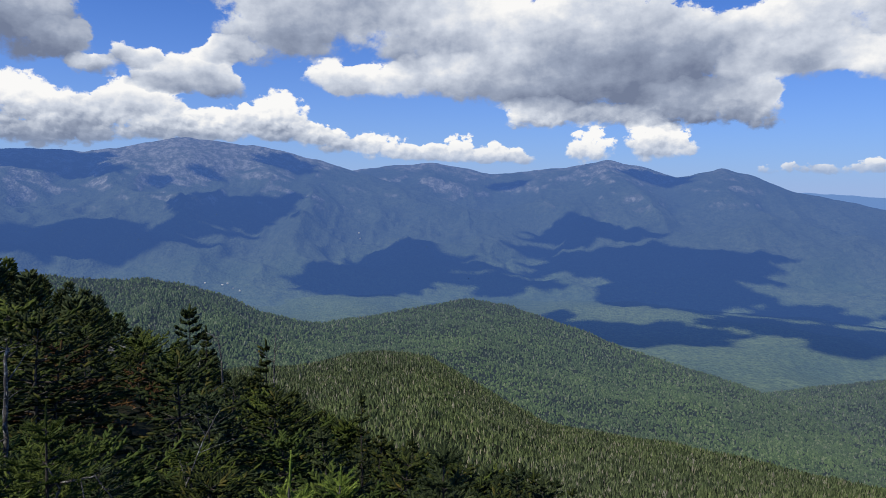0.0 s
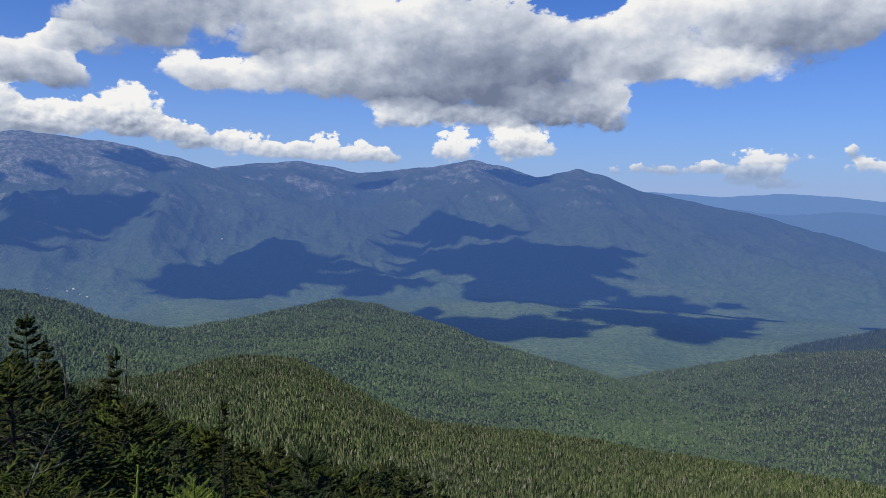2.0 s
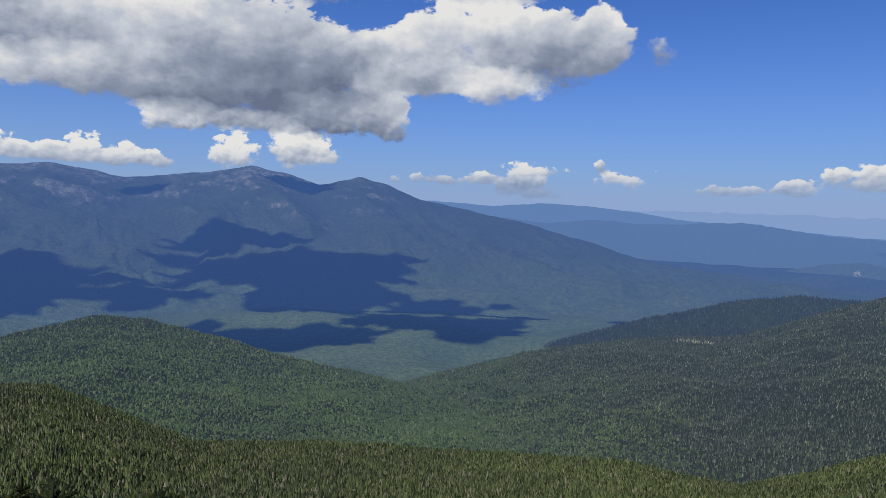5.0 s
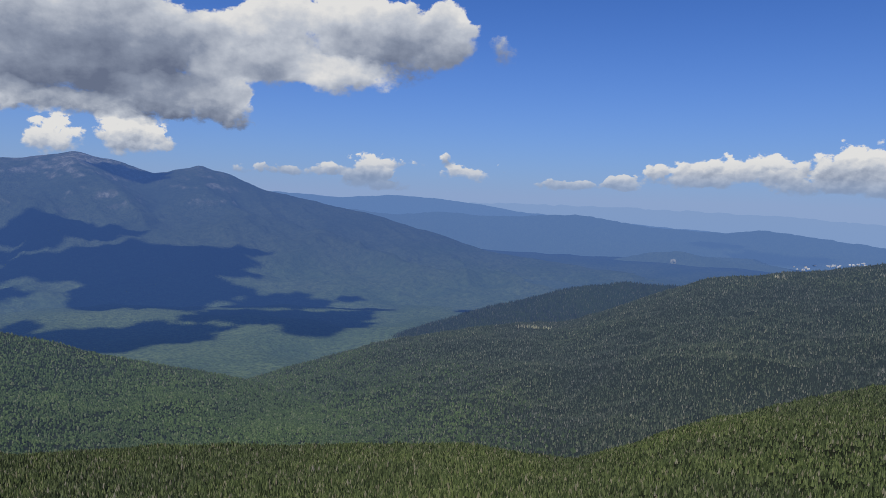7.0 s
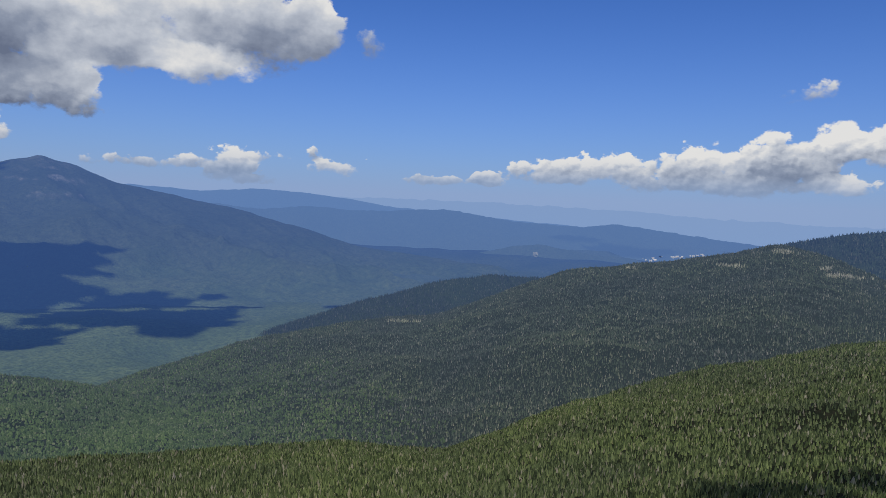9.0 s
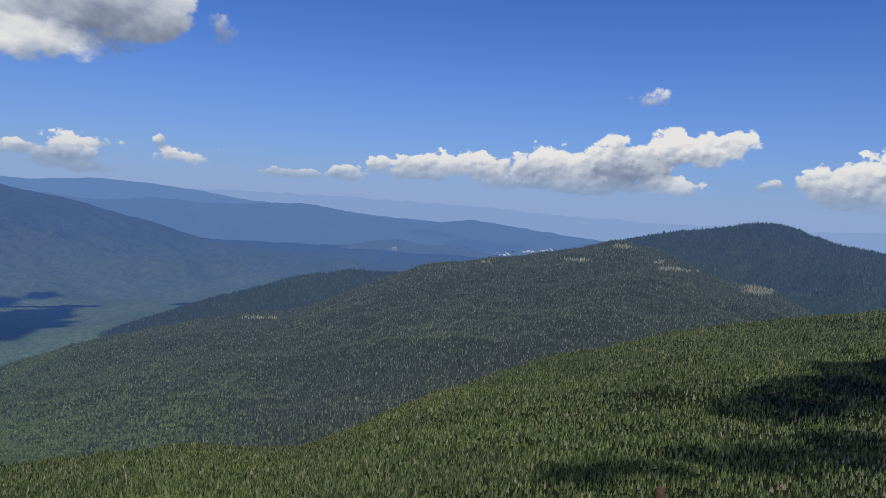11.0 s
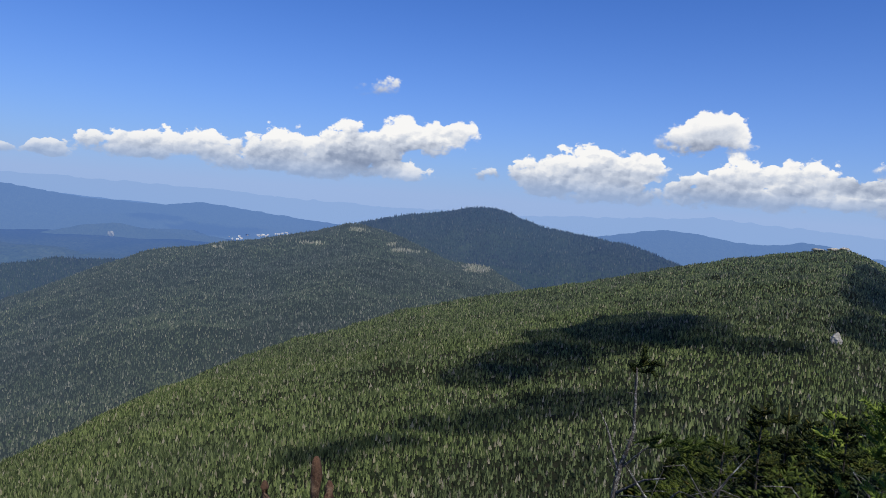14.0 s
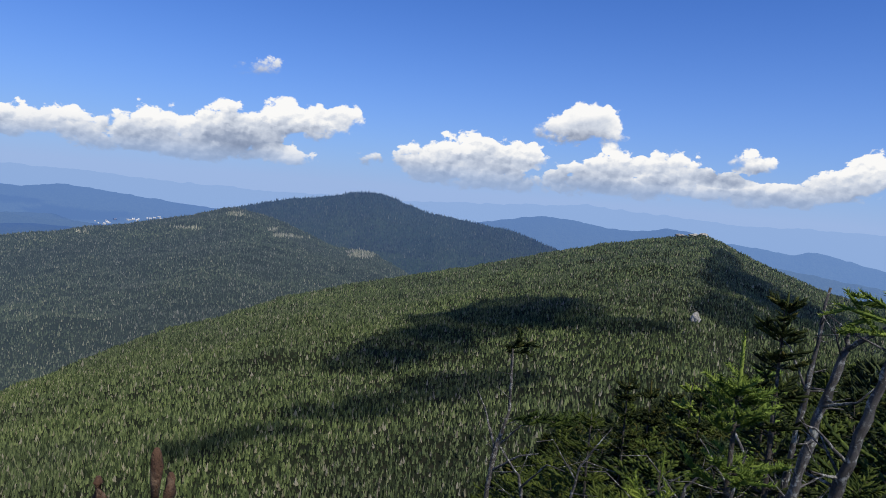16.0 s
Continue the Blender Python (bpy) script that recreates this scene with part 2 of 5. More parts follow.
def far_land(name, woods, rock, treeline, haze, grain=1.0, lumpy=0.45, low=None):
    """Distant forest with bare rock above the treeline; haze is painted on as blue emission."""
    m, n = material(name)
    where = n.add("NewGeometry").outputs["Position"]
    p = n.add("SeparateXYZ", where)
    wide = n.noise(where, 0.0035, 6.0, 0.6)
    fine = n.noise(where, 0.05 * grain, 5.0, 0.7)
    crowns = n.add("TexVoronoi", i_Vector=where, i_Scale=0.09 * grain).outputs[0]
    green = n.mix(n.ranged(wide, 0.35, 0.65), woods[0], woods[1])
    green = n.mix(n.ranged(fine, 0.3, 0.7), green, woods[2])
    if low:
        # the valley's leafy woods reach up the lower slopes
        leafy = n.mix(n.ranged(fine, 0.3, 0.7), n.mix(n.ranged(wide, 0.35, 0.65), low[0], low[1]), low[2])
        green = n.mix(n.ranged(n.math("MULTIPLY_ADD", wide, 260.0, p.outputs[2]), -330.0, -110.0, 0.0, 1.0, True), leafy, green)
    stone = n.mix(n.ranged(n.noise(where, 0.03, 8.0, 0.75), 0.46, 0.58), rock[0], rock[1])
    level = n.math("ADD", p.outputs[2], n.math("MULTIPLY", n.math("SUBTRACT", n.noise(where, 0.006, 8.0, 0.65), 0.5), 330.0))
    steep = n.add("SeparateXYZ", n.add("NewGeometry").outputs["Normal"]).outputs[2]
    level = n.math("ADD", level, n.ranged(steep, 0.72, 0.9, 130.0, -60.0))
    col = n.mix(n.ranged(level, treeline, treeline + 110.0, 0.0, 1.0, True), green, stone)
    bump = n.math("ADD", n.math("MULTIPLY", crowns, -0.5), n.noise(where, 0.012, 8.0, 0.65))
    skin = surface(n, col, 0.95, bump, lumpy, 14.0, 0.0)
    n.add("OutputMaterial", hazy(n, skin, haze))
    return m


# Haze painted into the land as emission, stronger with distance.
HAZE_GLOW = (0.066, 0.150, 0.43)
HAZE_GLOW_LAND = (HAZE_GLOW, 700.0, 4400.0, 0.07, 0.80)
HAZE_GLOW_NEAR = ((0.085, 0.145, 0.26), 450.0, 1900.0, 0.0, 0.30)
HAZE_GLOW_PALE = (0.15, 0.28, 0.59)
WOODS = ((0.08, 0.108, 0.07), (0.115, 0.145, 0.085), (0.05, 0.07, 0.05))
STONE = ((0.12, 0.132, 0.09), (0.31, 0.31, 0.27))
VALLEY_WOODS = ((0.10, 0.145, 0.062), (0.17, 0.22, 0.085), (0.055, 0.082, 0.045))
MASSIF = far_land("haze_glow_forest_and_alpine_rock", WOODS, STONE, -10.0, (HAZE_GLOW, 1900.0, 4400.0, 0.42, 0.68), low=VALLEY_WOODS)
VALLEY = far_land("haze_glow_valley_forest", VALLEY_WOODS, STONE, 900.0, HAZE_GLOW_LAND, 1.2, 0.5)
RANGE_NEAR = far_land("haze_glow_forested_range", WOODS, STONE, 900.0, (HAZE_GLOW_PALE, 4000.0, 4900.0, 0.74, 0.95))
RANGE_MID = far_land("haze_glow_range", WOODS, STONE, 900.0, ((0.125, 0.24, 0.525), 3900.0, 4700.0, 0.62, 0.90))
RANGE_LOW = far_land("haze_glow_wooded_hill", WOODS, STONE, 900.0, ((0.105, 0.21, 0.485), 3900.0, 4700.0, 0.60, 0.84))
RANGE_FAR = far_land("pale_haze_glow_range", WOODS, STONE, 900.0, ((0.28, 0.425, 0.725), 4000.0, 4900.0, 0.9, 0.98))
HILL_BLUE = far_land("haze_glow_dark_hillside", ((0.04, 0.06, 0.035), (0.065, 0.085, 0.045), (0.025, 0.04, 0.025)), STONE, 900.0, (HAZE_GLOW, 1500.0, 3200.0, 0.12, 0.4), 1.6)


def near_land(name, a, b, c, scale, haze=None):
    m, n = material(name)
    where = n.add("NewGeometry").outputs["Position"]
    col = n.mix(n.ranged(n.noise(where, scale, 6.0, 0.65), 0.35, 0.65), a, b)
    col = n.mix(n.ranged(n.noise(where, scale * 9, 5.0, 0.7), 0.5, 0.68), col, c)
    skin = surface(n, col, 0.95, n.noise(where, scale * 14, 6.0, 0.7), 0.8, 0.6 / (scale * 40), 0.1)
    # haze, where given, is blue emission painted over the ground
    n.add("OutputMaterial", hazy(n, skin, haze) if haze else skin)
    return m


# The dark shade under the trees is put into these floor colours.
FOREST_FLOOR = near_land("shade_dark_mossy_floor", (0.007, 0.010, 0.005), (0.013, 0.018, 0.008), (0.02, 0.018, 0.012), 0.03)
HEATH = near_land("dark_heath_and_moss", (0.010, 0.014, 0.007), (0.022, 0.03, 0.01), (0.035, 0.028, 0.016), 0.6)


def trees_material(name, stops, patch, speck=2.2, haze=HAZE_GLOW_NEAR):
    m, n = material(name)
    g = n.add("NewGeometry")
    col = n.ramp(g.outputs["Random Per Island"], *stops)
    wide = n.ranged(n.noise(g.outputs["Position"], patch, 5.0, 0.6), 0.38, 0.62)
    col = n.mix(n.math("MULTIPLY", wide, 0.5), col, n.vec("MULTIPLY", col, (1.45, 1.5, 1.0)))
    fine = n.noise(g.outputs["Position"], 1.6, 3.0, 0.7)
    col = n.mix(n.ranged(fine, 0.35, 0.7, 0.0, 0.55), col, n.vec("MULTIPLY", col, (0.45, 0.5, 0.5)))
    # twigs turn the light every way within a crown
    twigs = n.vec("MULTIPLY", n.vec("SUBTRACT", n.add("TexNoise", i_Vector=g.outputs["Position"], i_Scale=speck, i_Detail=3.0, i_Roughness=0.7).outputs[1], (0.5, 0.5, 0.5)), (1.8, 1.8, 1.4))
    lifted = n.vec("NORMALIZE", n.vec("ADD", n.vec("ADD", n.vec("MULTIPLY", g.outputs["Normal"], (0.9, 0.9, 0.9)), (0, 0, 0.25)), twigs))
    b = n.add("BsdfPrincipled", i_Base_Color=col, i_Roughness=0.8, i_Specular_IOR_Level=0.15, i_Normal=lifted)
    # painted haze: the crowns emit blue, more with distance
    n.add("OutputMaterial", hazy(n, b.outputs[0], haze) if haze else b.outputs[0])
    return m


CONIFER = ((0.0, (0.011, 0.017, 0.008)), (0.25, (0.033, 0.047, 0.020)), (0.6, (0.066, 0.087, 0.037)), (0.88, (0.12, 0.146, 0.066)), (0.94, (0.12, 0.112, 0.082)), (1.0, (0.22, 0.205, 0.165)))
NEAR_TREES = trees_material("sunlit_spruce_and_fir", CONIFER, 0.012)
# The cool grey is part spruce, part haze put into the colour.
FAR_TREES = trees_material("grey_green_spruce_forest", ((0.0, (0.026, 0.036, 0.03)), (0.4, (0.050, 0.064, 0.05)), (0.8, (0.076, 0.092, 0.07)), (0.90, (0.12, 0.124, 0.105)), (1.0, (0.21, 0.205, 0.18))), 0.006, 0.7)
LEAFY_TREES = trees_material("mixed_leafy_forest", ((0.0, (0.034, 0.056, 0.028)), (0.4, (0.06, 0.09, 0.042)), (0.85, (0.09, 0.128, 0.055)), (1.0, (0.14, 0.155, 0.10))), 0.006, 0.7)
# Bluish base colours and the emission both stand in for haze.
HAZE_BLUE_TREES = trees_material("haze_blue_far_spruce", ((0.0, (0.022, 0.033, 0.033)), (0.5, (0.036, 0.05, 0.047)), (0.9, (0.058, 0.074, 0.062)), (1.0, (0.13, 0.13, 0.11))), 0.004, 0.5, ((0.06, 0.13, 0.33), 1500.0, 3000.0, 0.2, 0.42))
# Lighter far floor: shade between trees in the colour, haze as emission.
FAR_FLOOR = near_land("shaded_far_forest_floor", (0.016, 0.023, 0.018), (0.025, 0.034, 0.026), (0.03, 0.03, 0.025), 0.03, HAZE_GLOW_NEAR)


# ---- land ----
def lattice(i, j, seed):
    h = np.sin(i * 127.1 + j * 311.7 + seed * 74.7) * 43758.5453
    return h - np.floor(h)


def value_noise(x, y, seed=0.0):
    i, j = np.floor(x), np.floor(y)
    u, v = x - i, y - j
    u, v = u * u * (3 - 2 * u), v * v * (3 - 2 * v)
    a, b = lattice(i, j, seed), lattice(i + 1, j, seed)
    c, d = lattice(i, j + 1, seed), lattice(i + 1, j + 1, seed)
    return (a + (b - a) * u) * (1 - v) + (c + (d - c) * u) * v - 0.5


def fbm(x, y, octaves=5, seed=0.0, gain=0.5):
    total, amp = 0.0, 1.0
    for k in range(octaves):
        total = total + amp * value_noise(x * 2.03**k, y * 2.03**k, seed + 13 * k)
        amp *= gain
    return total


def creases(x, y, octaves=4, seed=0.0):
    """Sharp-edged spurs and gullies, 0 to 1."""
    total, amp = 0.0, 0.5
    for k in range(octaves):
        total = total + amp * (1 - 2 * np.abs(value_noise(x * 2.1**k, y * 2.1**k, seed + 7 * k)))
        amp *= 0.5
    return total


def along(az, points, soften=0.35):
    """A smooth line through (azimuth, value) points."""
    xs, ys = [p[0] for p in points], [p[1] for p in points]
    return sum(np.interp(az + soften * k, xs, ys) * w for k, w in ((-2, 0.1), (-1, 0.22), (0, 0.36), (1, 0.22), (2, 0.1)))


def grid_mesh(name, x, y, z, mat, wrap=False):
    rows, cols = x.shape
    me = bpy.data.meshes.new(name)
    idx = np.arange(rows * cols).reshape(rows, cols)
    if wrap:
        idx = np.concatenate([idx, idx[:1]], 0)
    quads = np.stack([idx[:-1, :-1], idx[1:, :-1], idx[1:, 1:], idx[:-1, 1:]], -1).reshape(-1, 4)[:, ::-1]
    fill(me, np.stack([x, y, z], -1).reshape(-1, 3), quads)
    me.materials.append(mat)
    return new(name, me)


def fill(me, verts, faces, smooth=True):
    """Fill a mesh from arrays of places and of equally long faces."""
    k = faces.shape[1]
    me.vertices.add(len(verts))
    me.vertices.foreach_set("co", np.ascontiguousarray(verts, dtype=np.float32).ravel())
    me.loops.add(faces.size)
    me.loops.foreach_set("vertex_index", np.ascontiguousarray(faces, dtype=np.int32).ravel())
    me.polygons.add(len(faces))
    me.polygons.foreach_set("loop_start", np.arange(0, faces.size, k, dtype=np.int32))
    me.polygons.foreach_set("use_smooth", np.full(len(faces), smooth))
    me.update(calc_edges=True)


VALLEY_Z = -430.0
SLOPES = [(-180, 5), (-60, 4.5), (-33, 5.4), (-20, 12.4), (-8, 18.5), (3, 23.5), (25, 32), (60, 35), (92, 30), (100, 24), (105, 18.5), (110, 16), (116, 14.5), (122, 11.5), (128, 9.5), (150, 6), (180, 5)]


def summit_z(az, r):
    """The top on which the camera stands, falling away on all sides."""
    fall = np.tan(np.radians(along(az, SLOPES, 3.0)))
    x, y = r * np.sin(np.radians(az)), r * np.cos(np.radians(az))
    rough = fbm(x * 0.35, y * 0.35, 4, 3.0) * 0.5 * np.clip(r / 3, 0, 1)
    return -fall * np.maximum(r - 1.0, 0) + rough


def ground_z(az, r):
    near = summit_z(az, np.minimum(r, 60.0))
    edge = np.clip((r - 38) / 90, 0, 1)
    edge = edge * edge * (3 - 2 * edge)
    deep = np.interp(r, [0, 175, 500, 1100, 3000, 4900], [-80, -135, -240, VALLEY_Z, VALLEY_Z - 10, -330])
    x, y = r * np.sin(np.radians(az)), r * np.cos(np.radians(az))
    return near * (1 - edge) + edge * (deep + fbm(x * 0.003, y * 0.003, 4, 5.0) * np.clip(r / 30, 0, 40))


def build_ground():
    az = np.linspace(-180, 180, 401)[:-1]
    r = np.concatenate([[0.02], np.geomspace(0.4, 60, 70), np.geomspace(63, 4920, 150)])
    A, R = np.meshgrid(az, r, indexing="ij")
    Zs = ground_z(A, R)
    x, y = R * np.sin(np.radians(A)), R * np.cos(np.radians(A))
    ob = grid_mesh("ground", x, y, Zs, HEATH, True)
    ob.data.materials.append(VALLEY)
    near = np.repeat((0.5 * (r[1:] + r[:-1]) > 150)[None, :], len(az), 0).astype(np.int32)
    ob.data.polygons.foreach_set("material_index", near.ravel())
    tagged(ob, "mossy summit falling away to a wide forested valley", "ground", kind="structure")


class Ridge:
    """A mountain as seen from the summit: a crest with its front down to a foot and a back slope."""

    def __init__(self, crest, dist, foot, shape=1.0, relief=0.0, grain=0.004, rough=0.0, seed=0.0, back=0.7, bowls=()):
        self.crest, self.dist, self.foot, self.shape = crest, dist, foot, shape
        self.relief, self.grain, self.rough, self.seed, self.back, self.bowls = relief, grain, rough, seed, back, bowls

    def place(self, az, s):
        rc = along(az, self.dist, 1.5)
        zc = EYE_Z + rc * np.tan(np.radians(along(az, self.crest, 0.2)))
        rf, zf = along(az, [(a, r) for a, r, _ in self.foot], 2.0), along(az, [(a, z) for a, _, z in self.foot], 2.0)
        t = np.minimum(s, 1.0)
        r = rf + (rc - rf) * s
        z = zf + (zc - zf) * t**self.shape
        x, y = r * np.sin(np.radians(az)), r * np.cos(np.radians(az))
        bulge = np.sin(np.pi * np.clip(t, 0, 1)) ** 0.8
        z = z + (creases(x * self.grain, y * self.grain, 4, self.seed) - 0.55) * self.relief * bulge
        for a, c, w, h, deep in self.bowls:
            z = z - deep * np.exp(-(((az - a) / w) ** 2) - ((t - c) / h) ** 2)
        z = z + fbm(x * self.grain * 6, y * self.grain * 6, 5, self.seed + 3) * self.rough
        z = z - np.maximum(s - 1, 0) * (rc - rf) * self.back - np.maximum(s - 1, 0) ** 2 * 200
        return x, y, z

    def build(self, name, mat, na, ns, label, category="mountain", kind="structure", smax=1.25):
        az = np.linspace(self.crest[0][0], self.crest[-1][0], na)
        s = np.concatenate([np.linspace(0, 1, ns), np.linspace(1, smax, 8)[1:]])
        A, S = np.meshgrid(az, s, indexing="ij")
        ob = grid_mesh(name, *self.place(A, S), mat)
        return tagged(ob, label, category, kind=kind)


build_ground()

WASHINGTON = Ridge(
    [(-60, 1.6), (-45, 2.0), (-32.5, 2.25), (-30.5, 2.33), (-27.3, 2.2), (-24.1, 2.72), (-21.2, 3.46), (-18.3, 3.34), (-15.3, 2.98), (-12.3, 2.44), (-8.7, 1.46), (-6.9, 1.0), (-4.1, 0.15), (-1.3, -0.74), (4, -2.4), (9, -4.6), (13, -6.8), (17, -9.0)],
    [(-60, 4250), (-10, 4150), (0, 3900), (17, 3000)], [(-60, 2500, -440), (-5, 2550, -440), (17, 2750, -440)], 1.15, 210.0, 0.0023, 9.0, 1.0, 0.3, ((-17.3, 0.80, 1.8, 0.1, 70), (-28.5, 0.74, 2.6, 0.12, 60), (-12.0, 0.8, 1.6, 0.1, 45), (-22.5, 0.68, 1.4, 0.1, 40)))
PRESIDENTIAL = Ridge(
    [(-12, 0.6), (-6.9, 1.26), (-4.1, 1.62), (-1, 1.85), (1.4, 1.51), (3.7, 1.02), (6.5, 1.28), (9.6, 1.58), (11.9, 2.0), (13.1, 2.27), (14.5, 1.87), (16.2, 1.62), (18.3, 0.79), (19.8, 1.15), (21.5, 1.58), (23.9, 0.95), (26.5, -0.15), (31.4, -1.12), (34.6, -1.75), (37.9, -2.58), (41.6, -3.57), (44.5, -4.53), (49.1, -5.02), (53.2, -5.5), (58, -5.9)],
    [(-12, 4450), (25, 4350), (40, 4150), (58, 3900)], [(-12, 2900, -442), (20, 2700, -442), (40, 2600, -440), (58, 2900, -442)], 1.15, 180.0, 0.0023, 8.0, 2.0, 0.3, ((4.5, 0.8, 2.6, 0.12, 70), (16.5, 0.86, 1.6, 0.09, 50), (10.0, 0.78, 1.4, 0.1, 35), (24.5, 0.8, 1.6, 0.1, 35)))
FAR_RANGE = Ridge(
    [(25, -0.9), (50.7, -0.5), (59.4, -0.62), (67.4, -0.8), (73.3, -1.1), (82, -1.2), (90.3, -1.1), (94, -0.94), (99.6, -0.63), (106, -0.1), (108.6, -0.28), (112.9, -0.46), (117.8, -0.72), (120.9, -0.54), (126.8, -0.41), (140, -0.8)],
    [(25, 4900), (140, 4900)], [(25, 4800, -420), (140, 4800, -420)], 1.0, 0, 0.003, 14.0, 3.0, 0.1)
RANGE_W = Ridge(
    [(22, -0.6), (26.9, -0.18), (30.5, -0.37), (32.3, -0.54), (36.4, -0.17), (39.6, -0.29), (43.8, -0.7), (46.2, -1.08), (50.8, -1.5), (55.2, -1.77), (66, -2.4)],
    [(22, 4800), (66, 4800)], [(22, 4680, -420), (66, 4680, -420)], 1.0, 10, 0.003, 6.0, 4.0, 0.1)
RANGE_N = Ridge(
    [(28, -2.4), (33.2, -1.43), (36.9, -1.77), (40.6, -1.37), (43.9, -1.62), (47.1, -1.55), (51.7, -1.24), (54.3, -1.58), (57.4, -2.03), (60.8, -2.18), (63.2, -2.18), (65.5, -1.84), (67.5, -2.03), (73.4, -2.67), (82, -3.3), (95, -3.6)],
    [(28, 4660), (95, 4660)], [(28, 4420, -420), (95, 4420, -400)], 1.1, 20, 0.004, 8.0, 5.0, 0.1)
CLIFF_HILL = Ridge([(51, -5.9), (53.2, -5.3), (54.5, -4.75), (57.5, -4.03), (59.6, -3.75), (61.7, -4.09), (63.8, -4.39), (67, -4.5), (70, -5.2)],
    [(51, 4350), (70, 4350)], [(51, 4200, -430), (70, 4200, -430)], 0.9, 10, 0.006, 6.0, 6.0, 0.3)
HILLS_A = Ridge([(40, -4.9), (45, -4.0), (49, -3.5), (53, -3.2), (57, -3.3), (61, -2.95), (64.5, -3.1), (68, -3.35), (73, -3.5), (80, -3.8)],
    [(40, 4560), (80, 4560)], [(40, 4380, -425), (80, 4380, -425)], 1.0, 25, 0.006, 10.0, 16.0, 0.3)
HILLS_B = Ridge([(52, -5.4), (56, -4.5), (62, -4.1), (65, -4.05), (67, -4.6), (70, -5.1), (78, -5.6)],
    [(52, 4460), (78, 4460)], [(52, 4330, -428), (78, 4330, -428)], 1.0, 20, 0.006, 8.0, 17.0, 0.3)
RANGE_E = Ridge([(86, -2.4), (92.2, -1.88), (96.7, -2.42), (98.8, -2.01), (102.2, -1.33), (104.7, -1.46), (107.9, -1.85), (110.9, -1.77), (112.2, -1.38), (113.6, -1.49), (118, -2.4), (124, -3.4)],
    [(86, 4550), (124, 4550)], [(86, 4250, -420), (124, 4250, -420)], 1.1, 30, 0.004, 8.0, 7.0, 0.1)
RANGE_F = Ridge([(110, -2.6), (116, -2.13), (118.4, -2.21), (121.1, -2.48), (122.5, -2.11), (124.7, -2.45), (127.1, -2.94), (140, -2.6)],
    [(110, 4400), (140, 4400)], [(110, 4200, -420), (140, 4200, -420)], 1.1, 20, 0.004, 8.0, 8.0, 0.1)
RANGE_G = Ridge([(116, -3.3), (121.2, -3.64), (123.1, -3.81), (127.3, -4.22), (140, -4.4)],
    [(116, 4100), (140, 4100)], [(116, 3900, -420), (140, 3900, -420)], 1.1, 20, 0.004, 8.0, 9.0, 0.1)
HUMP = Ridge([(34, -13.0), (37.2, -11.6), (44.6, -9.16), (47.9, -8.32), (51.5, -7.2), (55.9, -6.47), (59.4, -6.54), (62, -6.6), (70, -6.8)],
    [(34, 2050), (70, 2500)], [(34, 1700, -440), (70, 1900, -400)], 1.0, 20, 0.006, 4.0, 10.0, 0.7)
SUMMIT_HILL = Ridge([(72, -4.6), (76.3, -3.4), (78, -2.64), (81.7, -1.77), (84.5, -1.33), (87.2, -0.76), (88.5, -0.66), (90.3, -1.02), (92.6, -1.84), (96, -2.34), (99.4, -2.69), (101.8, -3.31), (103.6, -3.96), (108, -5.6), (114, -8)],
    [(72, 2500), (90, 2700), (114, 2300)], [(72, 1900, -330), (90, 1800, -330), (114, 1600, -330)], 0.9, 70, 0.004, 6.0, 11.0, 0.7)
CARTER = Ridge(
    [(20, -16.5), (26, -14.9), (33.5, -12.9), (37.2, -11.95), (41.9, -11.12), (47.5, -10.27), (51.2, -9.95), (54.3, -8.83), (59, -6.92), (61.8, -5.8), (65.1, -5.27), (66.9, -4.97), (70.1, -4.48), (73.3, -3.84), (76.8, -2.9), (78.1, -2.73), (80, -3.2), (82.8, -4.15), (85.7, -5.3), (88.9, -5.57), (90.3, -6.26), (91.7, -7.03), (96, -9.5), (100, -12)],
    [(20, 1500), (40, 1650), (60, 1750), (80, 1800), (100, 1500)], [(20, 1150, -400), (35, 900, -380), (60, 750, -310), (80, 780, -260), (100, 850, -260)], 1.0, 55, 0.0045, 5.0, 12.0, 0.6)
TWIN_HILLS = Ridge(
    [(-60, -6.2), (-45, -5.6), (-32.9, -6.3), (-29.4, -6.8), (-26.5, -7.25), (-23.4, -7.25), (-20.6, -7.9), (-17.6, -8.88), (-15.5, -9.85), (-13.3, -10.68), (-10.6, -11.2), (-6.9, -10.81), (-2.2, -10.04), (2, -9.2), (5.3, -9.68), (8.1, -10.51), (11.8, -11.7), (14.5, -12.65), (18.1, -13.48), (23.1, -14.6), (30, -16.5), (36, -18.5)],
    [(-60, 1300), (-20, 1250), (-10, 1300), (3, 1500), (36, 1250)], [(-60, 550, -260), (-10, 650, -300), (10, 800, -350), (36, 900, -390)], 1.0, 40, 0.005, 4.0, 13.0, 0.6)
